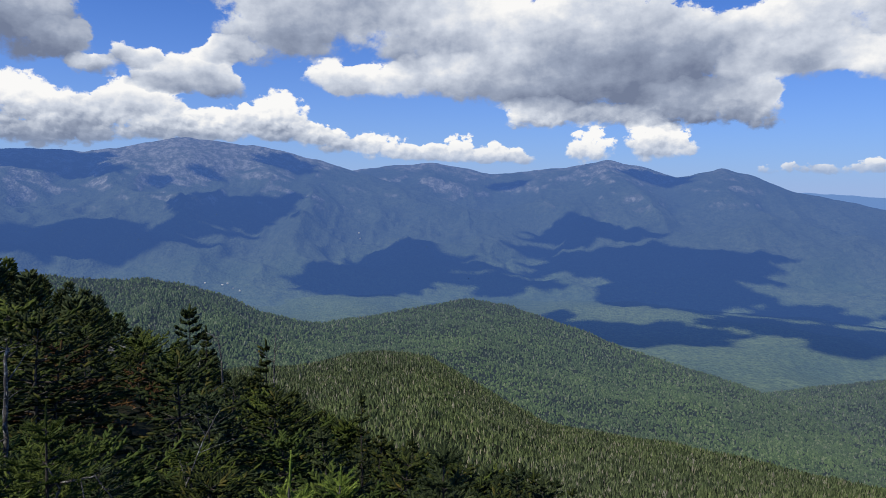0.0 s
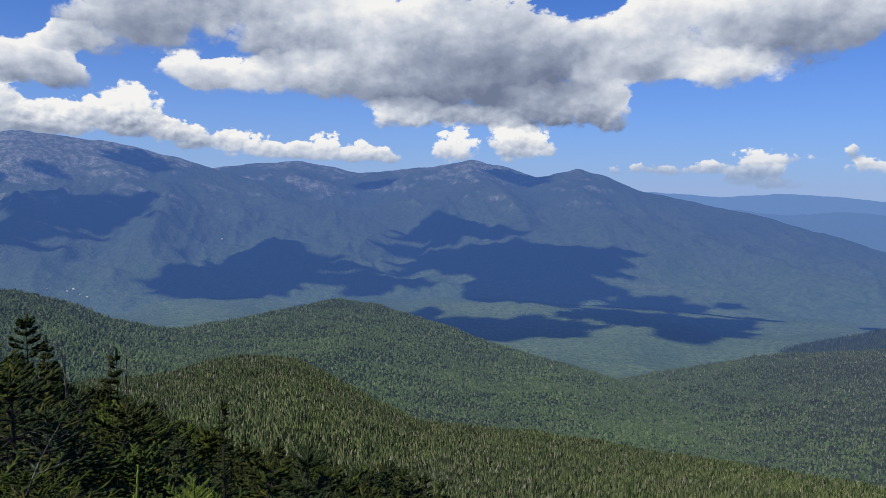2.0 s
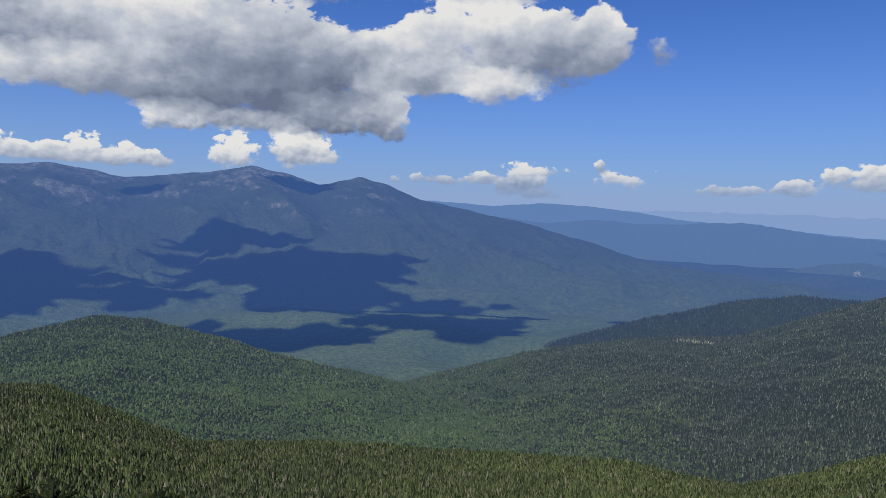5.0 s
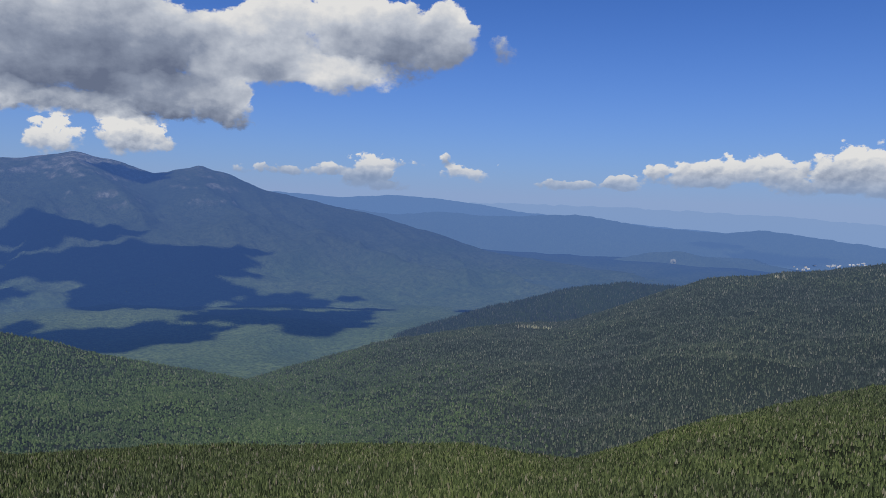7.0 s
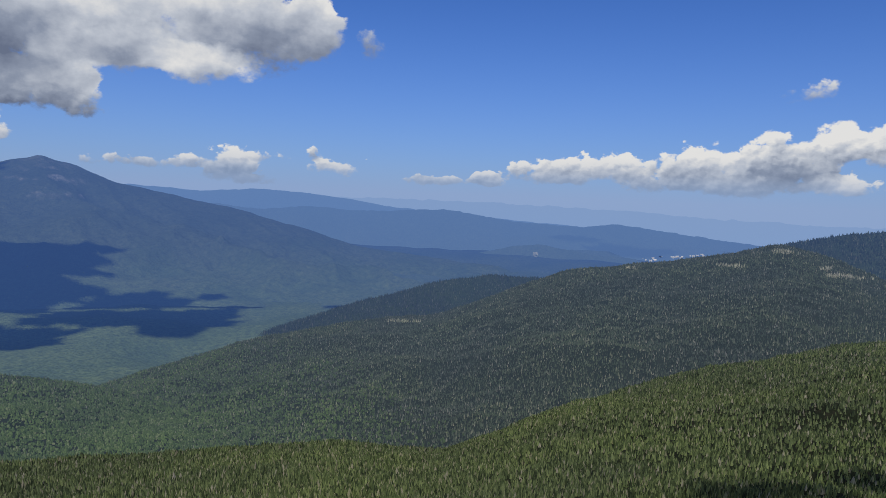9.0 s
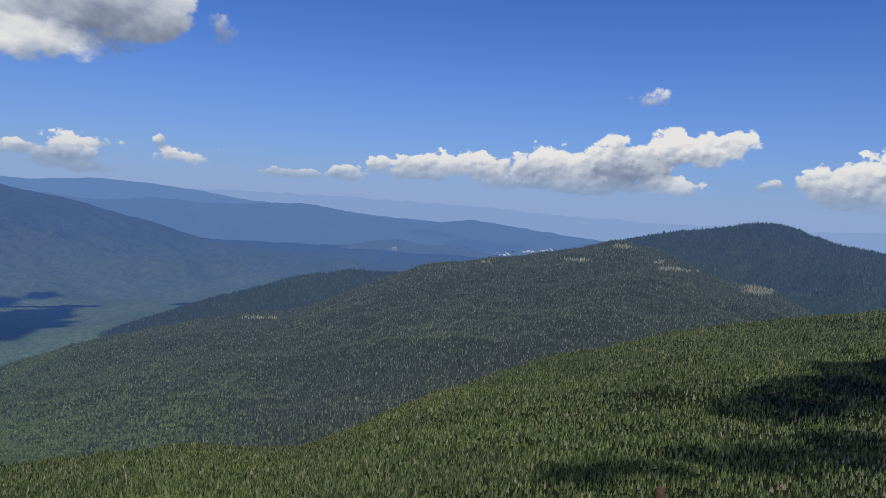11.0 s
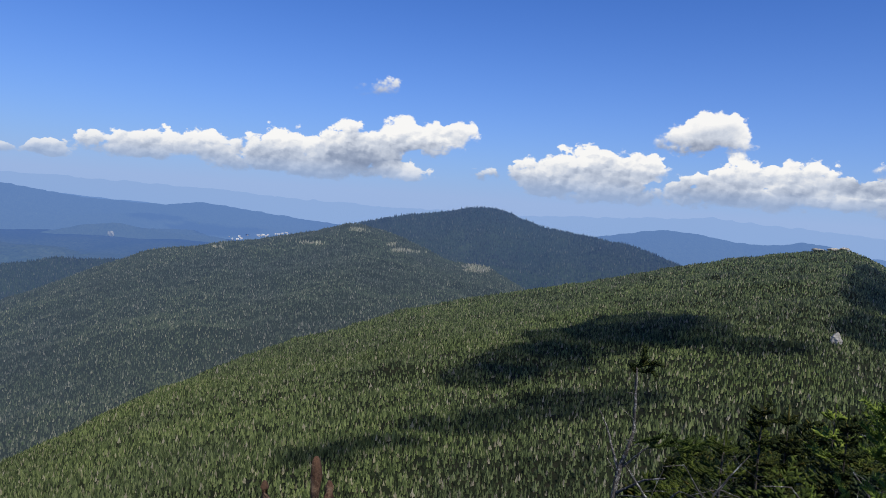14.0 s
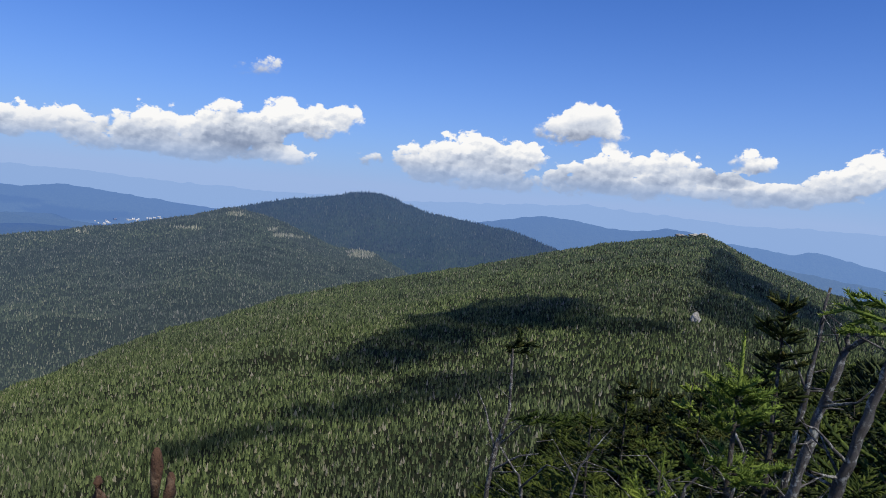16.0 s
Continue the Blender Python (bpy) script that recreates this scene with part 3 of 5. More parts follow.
NEAR_SLOPE = Ridge(
    [(-60, -13.5), (-30, -14.6), (-13.8, -14.6), (-10.6, -14.49), (-7.8, -13.8), (-4.5, -13.66), (-1.2, -14.02), (0.7, -15.04), (3.1, -16.34), (5.5, -17.6), (7.9, -18.8), (10, -19.3), (16.3, -19.65), (30.6, -20.3), (43.7, -20.3), (51.7, -20.7), (55.3, -19.7), (60.4, -17.38), (65.5, -15.44), (69.2, -13.9), (73.3, -12.47), (77.5, -11.3), (81.8, -9.65), (86.3, -8.52), (91.8, -7.29), (97.7, -5.83), (102.7, -4.42), (108, -2.97), (112.2, -2.08), (114.9, -1.67), (116.4, -2.17), (119.3, -3.46), (122.1, -4.37), (124, -5.0), (127.4, -5.51), (135, -8), (150, -10)],
    [(-60, 520), (0, 520), (12, 430), (45, 400), (60, 470), (80, 640), (100, 820), (115, 950), (125, 900), (150, 700)],
    [(-60, 165, -86), (0, 165, -92), (45, 165, -96), (90, 165, -92), (115, 165, -86), (150, 165, -70)], 1.0, 14, 0.009, 2.5, 14.0, 0.8)

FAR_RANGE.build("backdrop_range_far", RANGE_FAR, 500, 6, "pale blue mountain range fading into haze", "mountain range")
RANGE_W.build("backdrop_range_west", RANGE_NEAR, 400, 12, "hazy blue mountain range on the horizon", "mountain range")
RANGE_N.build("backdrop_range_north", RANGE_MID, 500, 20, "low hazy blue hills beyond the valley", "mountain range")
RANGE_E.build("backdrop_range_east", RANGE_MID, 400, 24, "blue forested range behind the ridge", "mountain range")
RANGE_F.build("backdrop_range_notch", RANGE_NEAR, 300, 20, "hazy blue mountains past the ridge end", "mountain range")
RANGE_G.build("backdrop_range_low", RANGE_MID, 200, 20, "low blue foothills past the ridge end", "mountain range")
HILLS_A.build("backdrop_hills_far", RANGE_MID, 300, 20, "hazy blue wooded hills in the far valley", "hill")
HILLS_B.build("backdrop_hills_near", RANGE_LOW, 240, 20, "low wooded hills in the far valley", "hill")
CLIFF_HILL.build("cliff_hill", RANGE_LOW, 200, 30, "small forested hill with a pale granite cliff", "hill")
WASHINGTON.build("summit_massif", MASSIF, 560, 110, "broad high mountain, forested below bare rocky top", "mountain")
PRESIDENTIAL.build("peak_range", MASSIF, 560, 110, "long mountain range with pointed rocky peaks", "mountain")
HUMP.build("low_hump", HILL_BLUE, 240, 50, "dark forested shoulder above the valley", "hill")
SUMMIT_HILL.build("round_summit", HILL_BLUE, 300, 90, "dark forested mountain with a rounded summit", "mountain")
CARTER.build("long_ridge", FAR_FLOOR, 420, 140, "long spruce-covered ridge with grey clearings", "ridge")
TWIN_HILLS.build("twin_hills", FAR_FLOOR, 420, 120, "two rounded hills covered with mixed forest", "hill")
NEAR_SLOPE.build("near_slope", FOREST_FLOOR, 520, 160, "near mountainside thick with spruce and fir", "ridge")


def on_ridge(ridge, az, el):
    """The place on a ridge's front that shows in that direction."""
    ss = np.linspace(0.02, 1.0, 400)
    x, y, z = ridge.place(np.full(400, float(az)), ss)
    e = np.degrees(np.arctan2(z - EYE_Z, np.hypot(x, y)))
    k = int(np.argmin(np.abs(e - el)))
    return float(x[k]), float(y[k]), float(z[k])


def spires(name, ridge, az0, az1, count, height, mat, sides, tiers, label, smin=0.0, power=1.0, keep=None, width=0.24):
    """A forest on a ridge's front, as one mesh of many small pointed crowns."""
    rng = np.random.default_rng(len(name) * 101 + count)
    az = rng.uniform(az0, az1, count)
    s = smin + (1.02 - smin) * rng.uniform(0, 1, count) ** power
    x, y, z = ridge.place(az, s)
    if keep is not None:
        m = keep(az, s, x, y, z, rng)
        x, y, z = x[m], y[m], z[m]
    k = len(x)
    h = height * np.exp(rng.normal(0, 0.22, k))
    w = h * width * rng.uniform(0.75, 1.25, k)
    # domes are leafy crowns; the rest are spires with a ragged skirt
    prof = {"dome": [(0.1, 1.0), (0.76, 0.74), (1.0, 0.0)], "spire": [(0.0, 0.8), (0.22, 1.0), (0.62, 0.5), (1.0, 0.0)], "cone": [(0.05, 1.0), (1.0, 0.0)]}[tiers]
    lean = rng.normal(0, 0.03, (k, 2)) * h[:, None]
    verts, spin = [], rng.uniform(0, 6.28, k)
    for i, (u, q) in enumerate(prof[:-1]):
        for j in range(sides):
            a = spin + 6.2832 * (j + (0.5 if q > 0.6 else 0)) / sides
            rad = w * q * rng.uniform(0.72, 1.28, k) * (1.12 if (i + j) % 2 else 0.82)
            verts.append(np.stack([x + rad * np.cos(a) + lean[:, 0] * u, y + rad * np.sin(a) + lean[:, 1] * u, z + h * (u - 0.04 - rng.uniform(0, 0.06, k))], -1))
    verts.append(np.stack([x + lean[:, 0], y + lean[:, 1], z + h], -1))
    verts = np.stack(verts, 1)
    per, rings, tris = verts.shape[1], len(prof) - 1, []
    for i in range(rings):
        for j in range(sides):
            a, b = i * sides + j, i * sides + (j + 1) % sides
            if i == rings - 1:
                tris.append((a, b, per - 1))
            else:
                tris += [(a, b, a + sides), (b, b + sides, a + sides)]
    faces = (np.array(tris)[None] + (np.arange(k) * per)[:, None, None]).reshape(-1, 3)
    me = bpy.data.meshes.new(name)
    fill(me, verts.reshape(-1, 3), faces, False)
    me.materials.append(mat)
    return tagged(new(name, me), label, "forest", kind="stuff")


NEAR_R, MID_R = 250.0, 430.0
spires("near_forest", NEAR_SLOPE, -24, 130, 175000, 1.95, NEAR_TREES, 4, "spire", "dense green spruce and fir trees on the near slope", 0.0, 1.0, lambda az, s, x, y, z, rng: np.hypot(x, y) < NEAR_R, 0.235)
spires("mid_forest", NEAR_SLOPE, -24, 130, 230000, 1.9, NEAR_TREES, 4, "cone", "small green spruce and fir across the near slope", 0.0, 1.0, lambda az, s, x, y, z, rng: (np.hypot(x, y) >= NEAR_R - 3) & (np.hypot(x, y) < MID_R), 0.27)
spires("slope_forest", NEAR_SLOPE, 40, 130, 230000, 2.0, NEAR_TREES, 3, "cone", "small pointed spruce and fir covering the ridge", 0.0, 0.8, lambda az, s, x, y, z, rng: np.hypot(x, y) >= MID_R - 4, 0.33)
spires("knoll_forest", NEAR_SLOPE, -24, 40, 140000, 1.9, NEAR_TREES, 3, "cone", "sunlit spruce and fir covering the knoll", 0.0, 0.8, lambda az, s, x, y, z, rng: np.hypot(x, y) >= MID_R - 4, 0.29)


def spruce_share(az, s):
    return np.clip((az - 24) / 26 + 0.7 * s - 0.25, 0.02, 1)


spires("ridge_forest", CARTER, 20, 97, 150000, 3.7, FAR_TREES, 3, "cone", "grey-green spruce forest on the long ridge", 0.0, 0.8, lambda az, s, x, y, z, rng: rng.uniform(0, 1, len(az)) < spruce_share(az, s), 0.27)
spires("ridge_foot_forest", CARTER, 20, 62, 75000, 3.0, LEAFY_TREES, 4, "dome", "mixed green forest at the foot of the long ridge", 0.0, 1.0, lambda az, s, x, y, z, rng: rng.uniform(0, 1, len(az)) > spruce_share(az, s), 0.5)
spires("summit_forest", SUMMIT_HILL, 73, 113, 45000, 7.0, HAZE_BLUE_TREES, 3, "cone", "dark spruce forest on the rounded summit", 0.0, 0.7, None, 0.24)
spires("hump_forest", HUMP, 35, 69, 26000, 6.5, HAZE_BLUE_TREES, 3, "cone", "dark spruce forest on the low shoulder", 0.0, 0.7, None, 0.24)


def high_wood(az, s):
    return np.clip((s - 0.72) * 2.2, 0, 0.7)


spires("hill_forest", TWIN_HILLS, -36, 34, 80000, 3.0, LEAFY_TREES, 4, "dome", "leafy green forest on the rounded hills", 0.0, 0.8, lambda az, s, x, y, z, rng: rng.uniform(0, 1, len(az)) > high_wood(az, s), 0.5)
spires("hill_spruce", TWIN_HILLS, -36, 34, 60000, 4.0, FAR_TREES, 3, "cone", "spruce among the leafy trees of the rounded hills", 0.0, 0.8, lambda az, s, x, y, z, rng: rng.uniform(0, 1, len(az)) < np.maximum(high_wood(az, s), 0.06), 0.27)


# ---- unseen clouds overhead, placed so that their shadows lie on the land ----
def cloud_material():
    m, n = material("white_cumulus")
    n.add("OutputMaterial", surface(n, (0.9, 0.9, 0.92), 1.0, n.noise(n.add("NewGeometry").outputs["Position"], 0.02, 6.0, 0.6), 0.6, 12.0, 0.0))
    return m


def thin_cloud_material():
    m, n = material("thin_cumulus")
    d = n.add("BsdfDiffuse", (0.9, 0.9, 0.92)).outputs[0]
    n.add("OutputMaterial", n.add("MixShader", 0.5, n.add("BsdfTransparent").outputs[0], d).outputs[0])
    return m


CLOUD_WHITE = cloud_material()
CLOUD_THIN = thin_cloud_material()
RISE = 2300.0


def cumulus(puffs, mat, rise=RISE, rag=0.8):
    """An unseen flat-based cloud, shaped and placed to shade the given patches of land: (x, y, z, half width across the
    view, half depth along it).
    """
    to_sun = bearing(SUN_AZ, SUN_EL)
    root = tagged(new("cumulus_cloud"), "unseen flat-based white cumulus cloud placed to shade the land", "cloud", "clouds overhead")
    x, y, z = puffs[0][:3]
    root.location = Vector((x, y, z)) + to_sun * ((rise - z) / to_sun.z)
    for k, (x, y, z, w, d) in enumerate(puffs):
        c = Vector((x, y, z)) + to_sun * ((rise - z) / to_sun.z) - root.location
        a = math.atan2(x, y)
        bm = bmesh.new()
        for v in bmesh.ops.create_icosphere(bm, subdivisions=4, radius=1.0)["verts"]:
            p = v.co.copy()
            f = 1 + rag * noise.fractal(Vector((p.x * 1.3, p.y * 2.2, p.z)) + Vector((k, x * 0.01, y * 0.01)), 0.6, 2.1, 6)
            u, t = p.x * w * f, p.y * d * f
            h = p.z * (12 + 0.25 * w) * f
            v.co = c + Vector((u * math.cos(a) + t * math.sin(a), -u * math.sin(a) + t * math.cos(a), h if h > 0 else h * 0.25))
        me = bpy.data.meshes.new("puff")
        bm.to_mesh(me)
        bm.free()
        me.materials.append(mat)
        puff = new("puff", me)
        puff.parent = root
    return root


for patch in (
    [(-1655, 2785, -189, 185, 60), (-1415, 2801, -267, 400, 125), (-1267, 2884, -238, 154, 80), (-1560, 2680, -280, 190, 110)],
    [(-954, 3367, -107, 235, 105), (-1025, 3162, -140, 162, 90), (-840, 3463, -66, 116, 85), (-694, 3240, -153, 40, 38)],
    [(-1987, 3513, 104, 250, 140)],
    [(-916, 3917, 131, 130, 80)],
    [(-374, 2733, -384, 204, 85), (-207, 2895, -380, 190, 215), (-69, 3053, -316, 150, 100), (128, 2967, -361, 230, 55), (261, 2819, -393, 186, 90)],
    [(668, 3395, -226, 245, 135), (864, 3300, -209, 139, 30), (461, 3277, -301, 162, 41)],
    [(531, 3059, -330, 190, 85), (882, 2980, -317, 430, 175), (1110, 2941, -310, 225, 125), (893, 2776, -386, 230, 290), (1061, 2623, -405, 93, 119)],
    [(375, 2292, -427, 45, 90), (623, 2075, -439, 205, 125), (738, 2017, -435, 95, 60)],
    [(1243, 2399, -429, 160, 95), (985, 2195, -424, 140, 130), (1184, 2033, -433, 195, 170), (1509, 2297, -422, 50, 40)],
    [(1214, 4073, 110, 165, 60)],
    [(330, 4200, 60, 120, 40)],
    [(-1650, 3535, -35, 90, 60), (-1400, 3500, -40, 50, 40), (-1190, 3660, -40, 65, 30)],
    [(4051, 2110, -269, 149, 30), (4129, 1798, -328, 220, 40)],
):
    cumulus(patch, CLOUD_WHITE)

# small unseen clouds added low over the near slope: azimuth and elevation of the shaded ground, half width, half depth
for patch in (
    [(101.0, -9.0, 38, 60), (97.0, -10.8, 36, 50), (93.4, -12.6, 30, 36), (89.6, -14.4, 26, 22), (104.8, -8.8, 24, 48), (109.6, -9.3, 30, 20)],
    [(98.4, -15.4, 30, 14), (92.6, -17.1, 26, 11), (87.4, -18.7, 22, 10), (80.5, -20.4, 18, 8), (75.5, -21.6, 14, 7)],
    [(117.4, -4.9, 36, 90), (119.6, -6.0, 44, 90), (122.6, -7.0, 46, 80), (118.0, -7.4, 30, 50), (116.6, -3.4, 16, 60)],
):
    cumulus([(*on_ridge(NEAR_SLOPE, az, el), w, d) for az, el, w, d in patch], CLOUD_THIN, 900.0, 0.35)


# ---- plants close by ----
def plant_material(name, stops, bump=None):
    m, n = material(name)
    g = n.add("NewGeometry")
    col = n.ramp(g.outputs["Random Per Island"], *stops)
    tint = n.add("ObjectInfo").outputs["Random"]
    col = n.mix(n.math("MULTIPLY", tint, 0.5), col, n.vec("MULTIPLY", col, (1.45, 1.15, 0.75)))
    grit = n.vec("MULTIPLY", n.vec("SUBTRACT", n.add("TexNoise", i_Vector=n.add("TexCoord").outputs["Object"], i_Scale=70.0, i_Detail=2.0).outputs[1], (0.5, 0.5, 0.5)), (1.5, 1.5, 1.2))
    bristly = n.vec("NORMALIZE", n.vec("ADD", n.vec("ADD", g.outputs["Normal"], (0, 0, 0.25)), grit))
    b = n.add("BsdfPrincipled", i_Base_Color=col, i_Roughness=0.7, i_Specular_IOR_Level=0.1, i_Normal=bristly)
    t = n.add("BsdfTranslucent", n.vec("MULTIPLY", col, (1.3, 1.4, 0.6)))
    n.add("OutputMaterial", n.add("MixShader", 0.12, b.outputs[0], t.outputs[0]).outputs[0])
    return m


FIR_DARK = plant_material("dark_fir_needles", ((0.0, (0.006, 0.011, 0.003)), (0.5, (0.016, 0.026, 0.007)), (0.88, (0.036, 0.050, 0.012)), (1.0, (0.064, 0.06, 0.015))))
FIR_FRESH = plant_material("fresh_fir_needles", ((0.0, (0.016, 0.028, 0.006)), (0.5, (0.033, 0.053, 0.011)), (1.0, (0.066, 0.092, 0.019))))
FIR_BRIGHT = plant_material("bright_fir_needles", ((0.0, (0.05, 0.085, 0.016)), (0.5, (0.095, 0.145, 0.026)), (1.0, (0.16, 0.215, 0.045))))
FIR_BLUE = plant_material("grey_green_fir_needles", ((0.0, (0.012, 0.020, 0.009)), (0.6, (0.026, 0.040, 0.017)), (1.0, (0.05, 0.070, 0.03))))
FIR_RUST = plant_material("rusty_dying_fir_needles", ((0.0, (0.03, 0.016, 0.008)), (0.6, (0.055, 0.03, 0.012)), (1.0, (0.085, 0.055, 0.02))))


def bark_material(name, a, b, c):
    m, n = material(name)
    where = n.add("NewGeometry").outputs["Position"]
    col = n.mix(n.ranged(n.noise(where, 9.0, 8.0, 0.7), 0.38, 0.62), a, b)
    col = n.mix(n.ranged(n.noise(where, 38.0, 5.0, 0.7), 0.52, 0.62), col, c)
    n.add("OutputMaterial", surface(n, col, 0.9, n.noise(where, 55.0, 6.0, 0.7), 0.8, 0.012, 0.2))
    return m


BARK = bark_material("brown_fir_bark", (0.03, 0.025, 0.02), (0.06, 0.052, 0.045), (0.11, 0.105, 0.09))
DEADWOOD = bark_material("lichened_grey_deadwood", (0.05, 0.045, 0.042), (0.10, 0.094, 0.088), (0.30, 0.305, 0.28))
TWIG_BROWN = bark_material("red_brown_bud_twig", (0.05, 0.028, 0.018), (0.09, 0.05, 0.03), (0.15, 0.10, 0.065))


def part(name, me, mat, parent, label=""):
    if isinstance(me, bmesh.types.BMesh):
        bm, me = me, bpy.data.meshes.new(name)
        bm.to_mesh(me)
        bm.free()
    me.name = name
    me.materials.append(mat)
    ob = new(name, me)
    ob.parent = parent
    return tagged(ob, label) if label else ob


def tube(lines, sides=5, crook=0.0, seed=0):
    """One mesh of tapered limbs; each line is a list of (place, radius)."""
    rng = random.Random(seed)
    bm = bmesh.new()
    for line in lines:
        rings = []
        for k, (p, r) in enumerate(line):
            p = Vector(p)
            q = Vector(line[min(k + 1, len(line) - 1)][0]) - Vector(line[max(k - 1, 0)][0])
            turn = q.to_track_quat("Z", "X")
            ring = []
            for j in range(sides):
                a = 6.2832 * j / sides
                rr = r * (1 + crook * rng.uniform(-1, 1))
                ring.append(bm.verts.new(p + turn @ Vector((rr * math.cos(a), rr * math.sin(a), 0))))
            rings.append(ring)
        for a, b in zip(rings, rings[1:]):
            for j in range(sides):
                bm.faces.new((a[j], a[(j + 1) % sides], b[(j + 1) % sides], b[j])).smooth = True
        bm.faces.new(rings[-1])
        bm.faces.new(rings[0][::-1])
    return bm


def unit(v):
    return v / np.maximum(np.linalg.norm(v, axis=-1, keepdims=True), 1e-9)


def needles_mesh(start, ahead, length, count, size, wide, rng, lift=0.35):
    """Narrow needles along twigs; start, ahead: (m, 3), length: (m,)."""
    m = len(start)
    side = unit(np.cross(ahead, np.array([0.0, 0.0, 1.0]) + rng.normal(0, 0.25, (m, 3))))
    up = np.cross(side, ahead)
    t = (np.arange(count)[None, :] + rng.uniform(0.1, 0.9, (m, count))) / count
    sign = np.where(np.arange(count) % 2 == 0, 1.0, -1.0)[None, :] * np.ones((m, 1))
    roll = sign * rng.uniform(0.1, 2.1, (m, count))
    base = start[:, None] + ahead[:, None] * (length[:, None] * t)[..., None]
    out = side[:, None] * np.sin(roll)[..., None] + up[:, None] * (np.cos(roll) * (0.55 + lift))[..., None]
    way = unit(out + ahead[:, None] * rng.uniform(0.45, 0.9, (m, count))[..., None])
    reach = size * rng.uniform(0.75, 1.15, (m, count)) * (1.0 - 0.35 * t**3)
    half = np.cross(way, rng.normal(0, 1, (m, count, 3)))
    half = unit(half) * wide * 0.5
    tri = np.stack([base - half, base + half, base + way * reach[..., None] + half * 0.35], 2)
    return tri.reshape(-1, 3)


def shoots_mesh(start, ahead, length, radius, rng, sides=3):
    """Spindle-shaped shoots, thick with needles: vertices and triangles."""
    m = len(start)
    side = unit(np.cross(ahead, rng.normal(0, 1, (m, 3))))
    up = np.cross(side, ahead)
    rings = []
    for u, w in ((0.0, 0.45), (0.35, 1.0), (0.8, 0.75)):
        for j in range(sides):
            a = 6.2832 * j / sides + u
            rad = radius * w * rng.uniform(0.75, 1.25, (m, 1))
            rings.append(start + ahead * (length * u)[:, None] + side * rad * math.cos(a) + up * rad * math.sin(a))
    rings.append(start + ahead * length[:, None])
    v = np.stack(rings, 1)
    per, tris = 3 * sides + 1, []
    for i in range(3):
        for j in range(sides):
            a, b = i * sides + j, i * sides + (j + 1) % sides
            tris += [(a, b, per - 1)] if i == 2 else [(a, b, a + sides), (b, b + sides, a + sides)]
    f = (np.array(tris)[None] + (np.arange(m) * per)[:, None, None]).reshape(-1, 3)
    return v.reshape(-1, 3), f


def foliage_mesh(starts, aheads, lengths, count, size, wide, rng, core):
    tri = needles_mesh(starts, aheads, lengths, count, size, wide, rng)
    v, f = shoots_mesh(starts, aheads, lengths * 1.03, core, rng)
    me = bpy.data.meshes.new("foliage")
    fill(me, np.concatenate([v, tri]), np.concatenate([f, np.arange(len(tri)).reshape(-1, 3) + len(v)]), True)
    return me


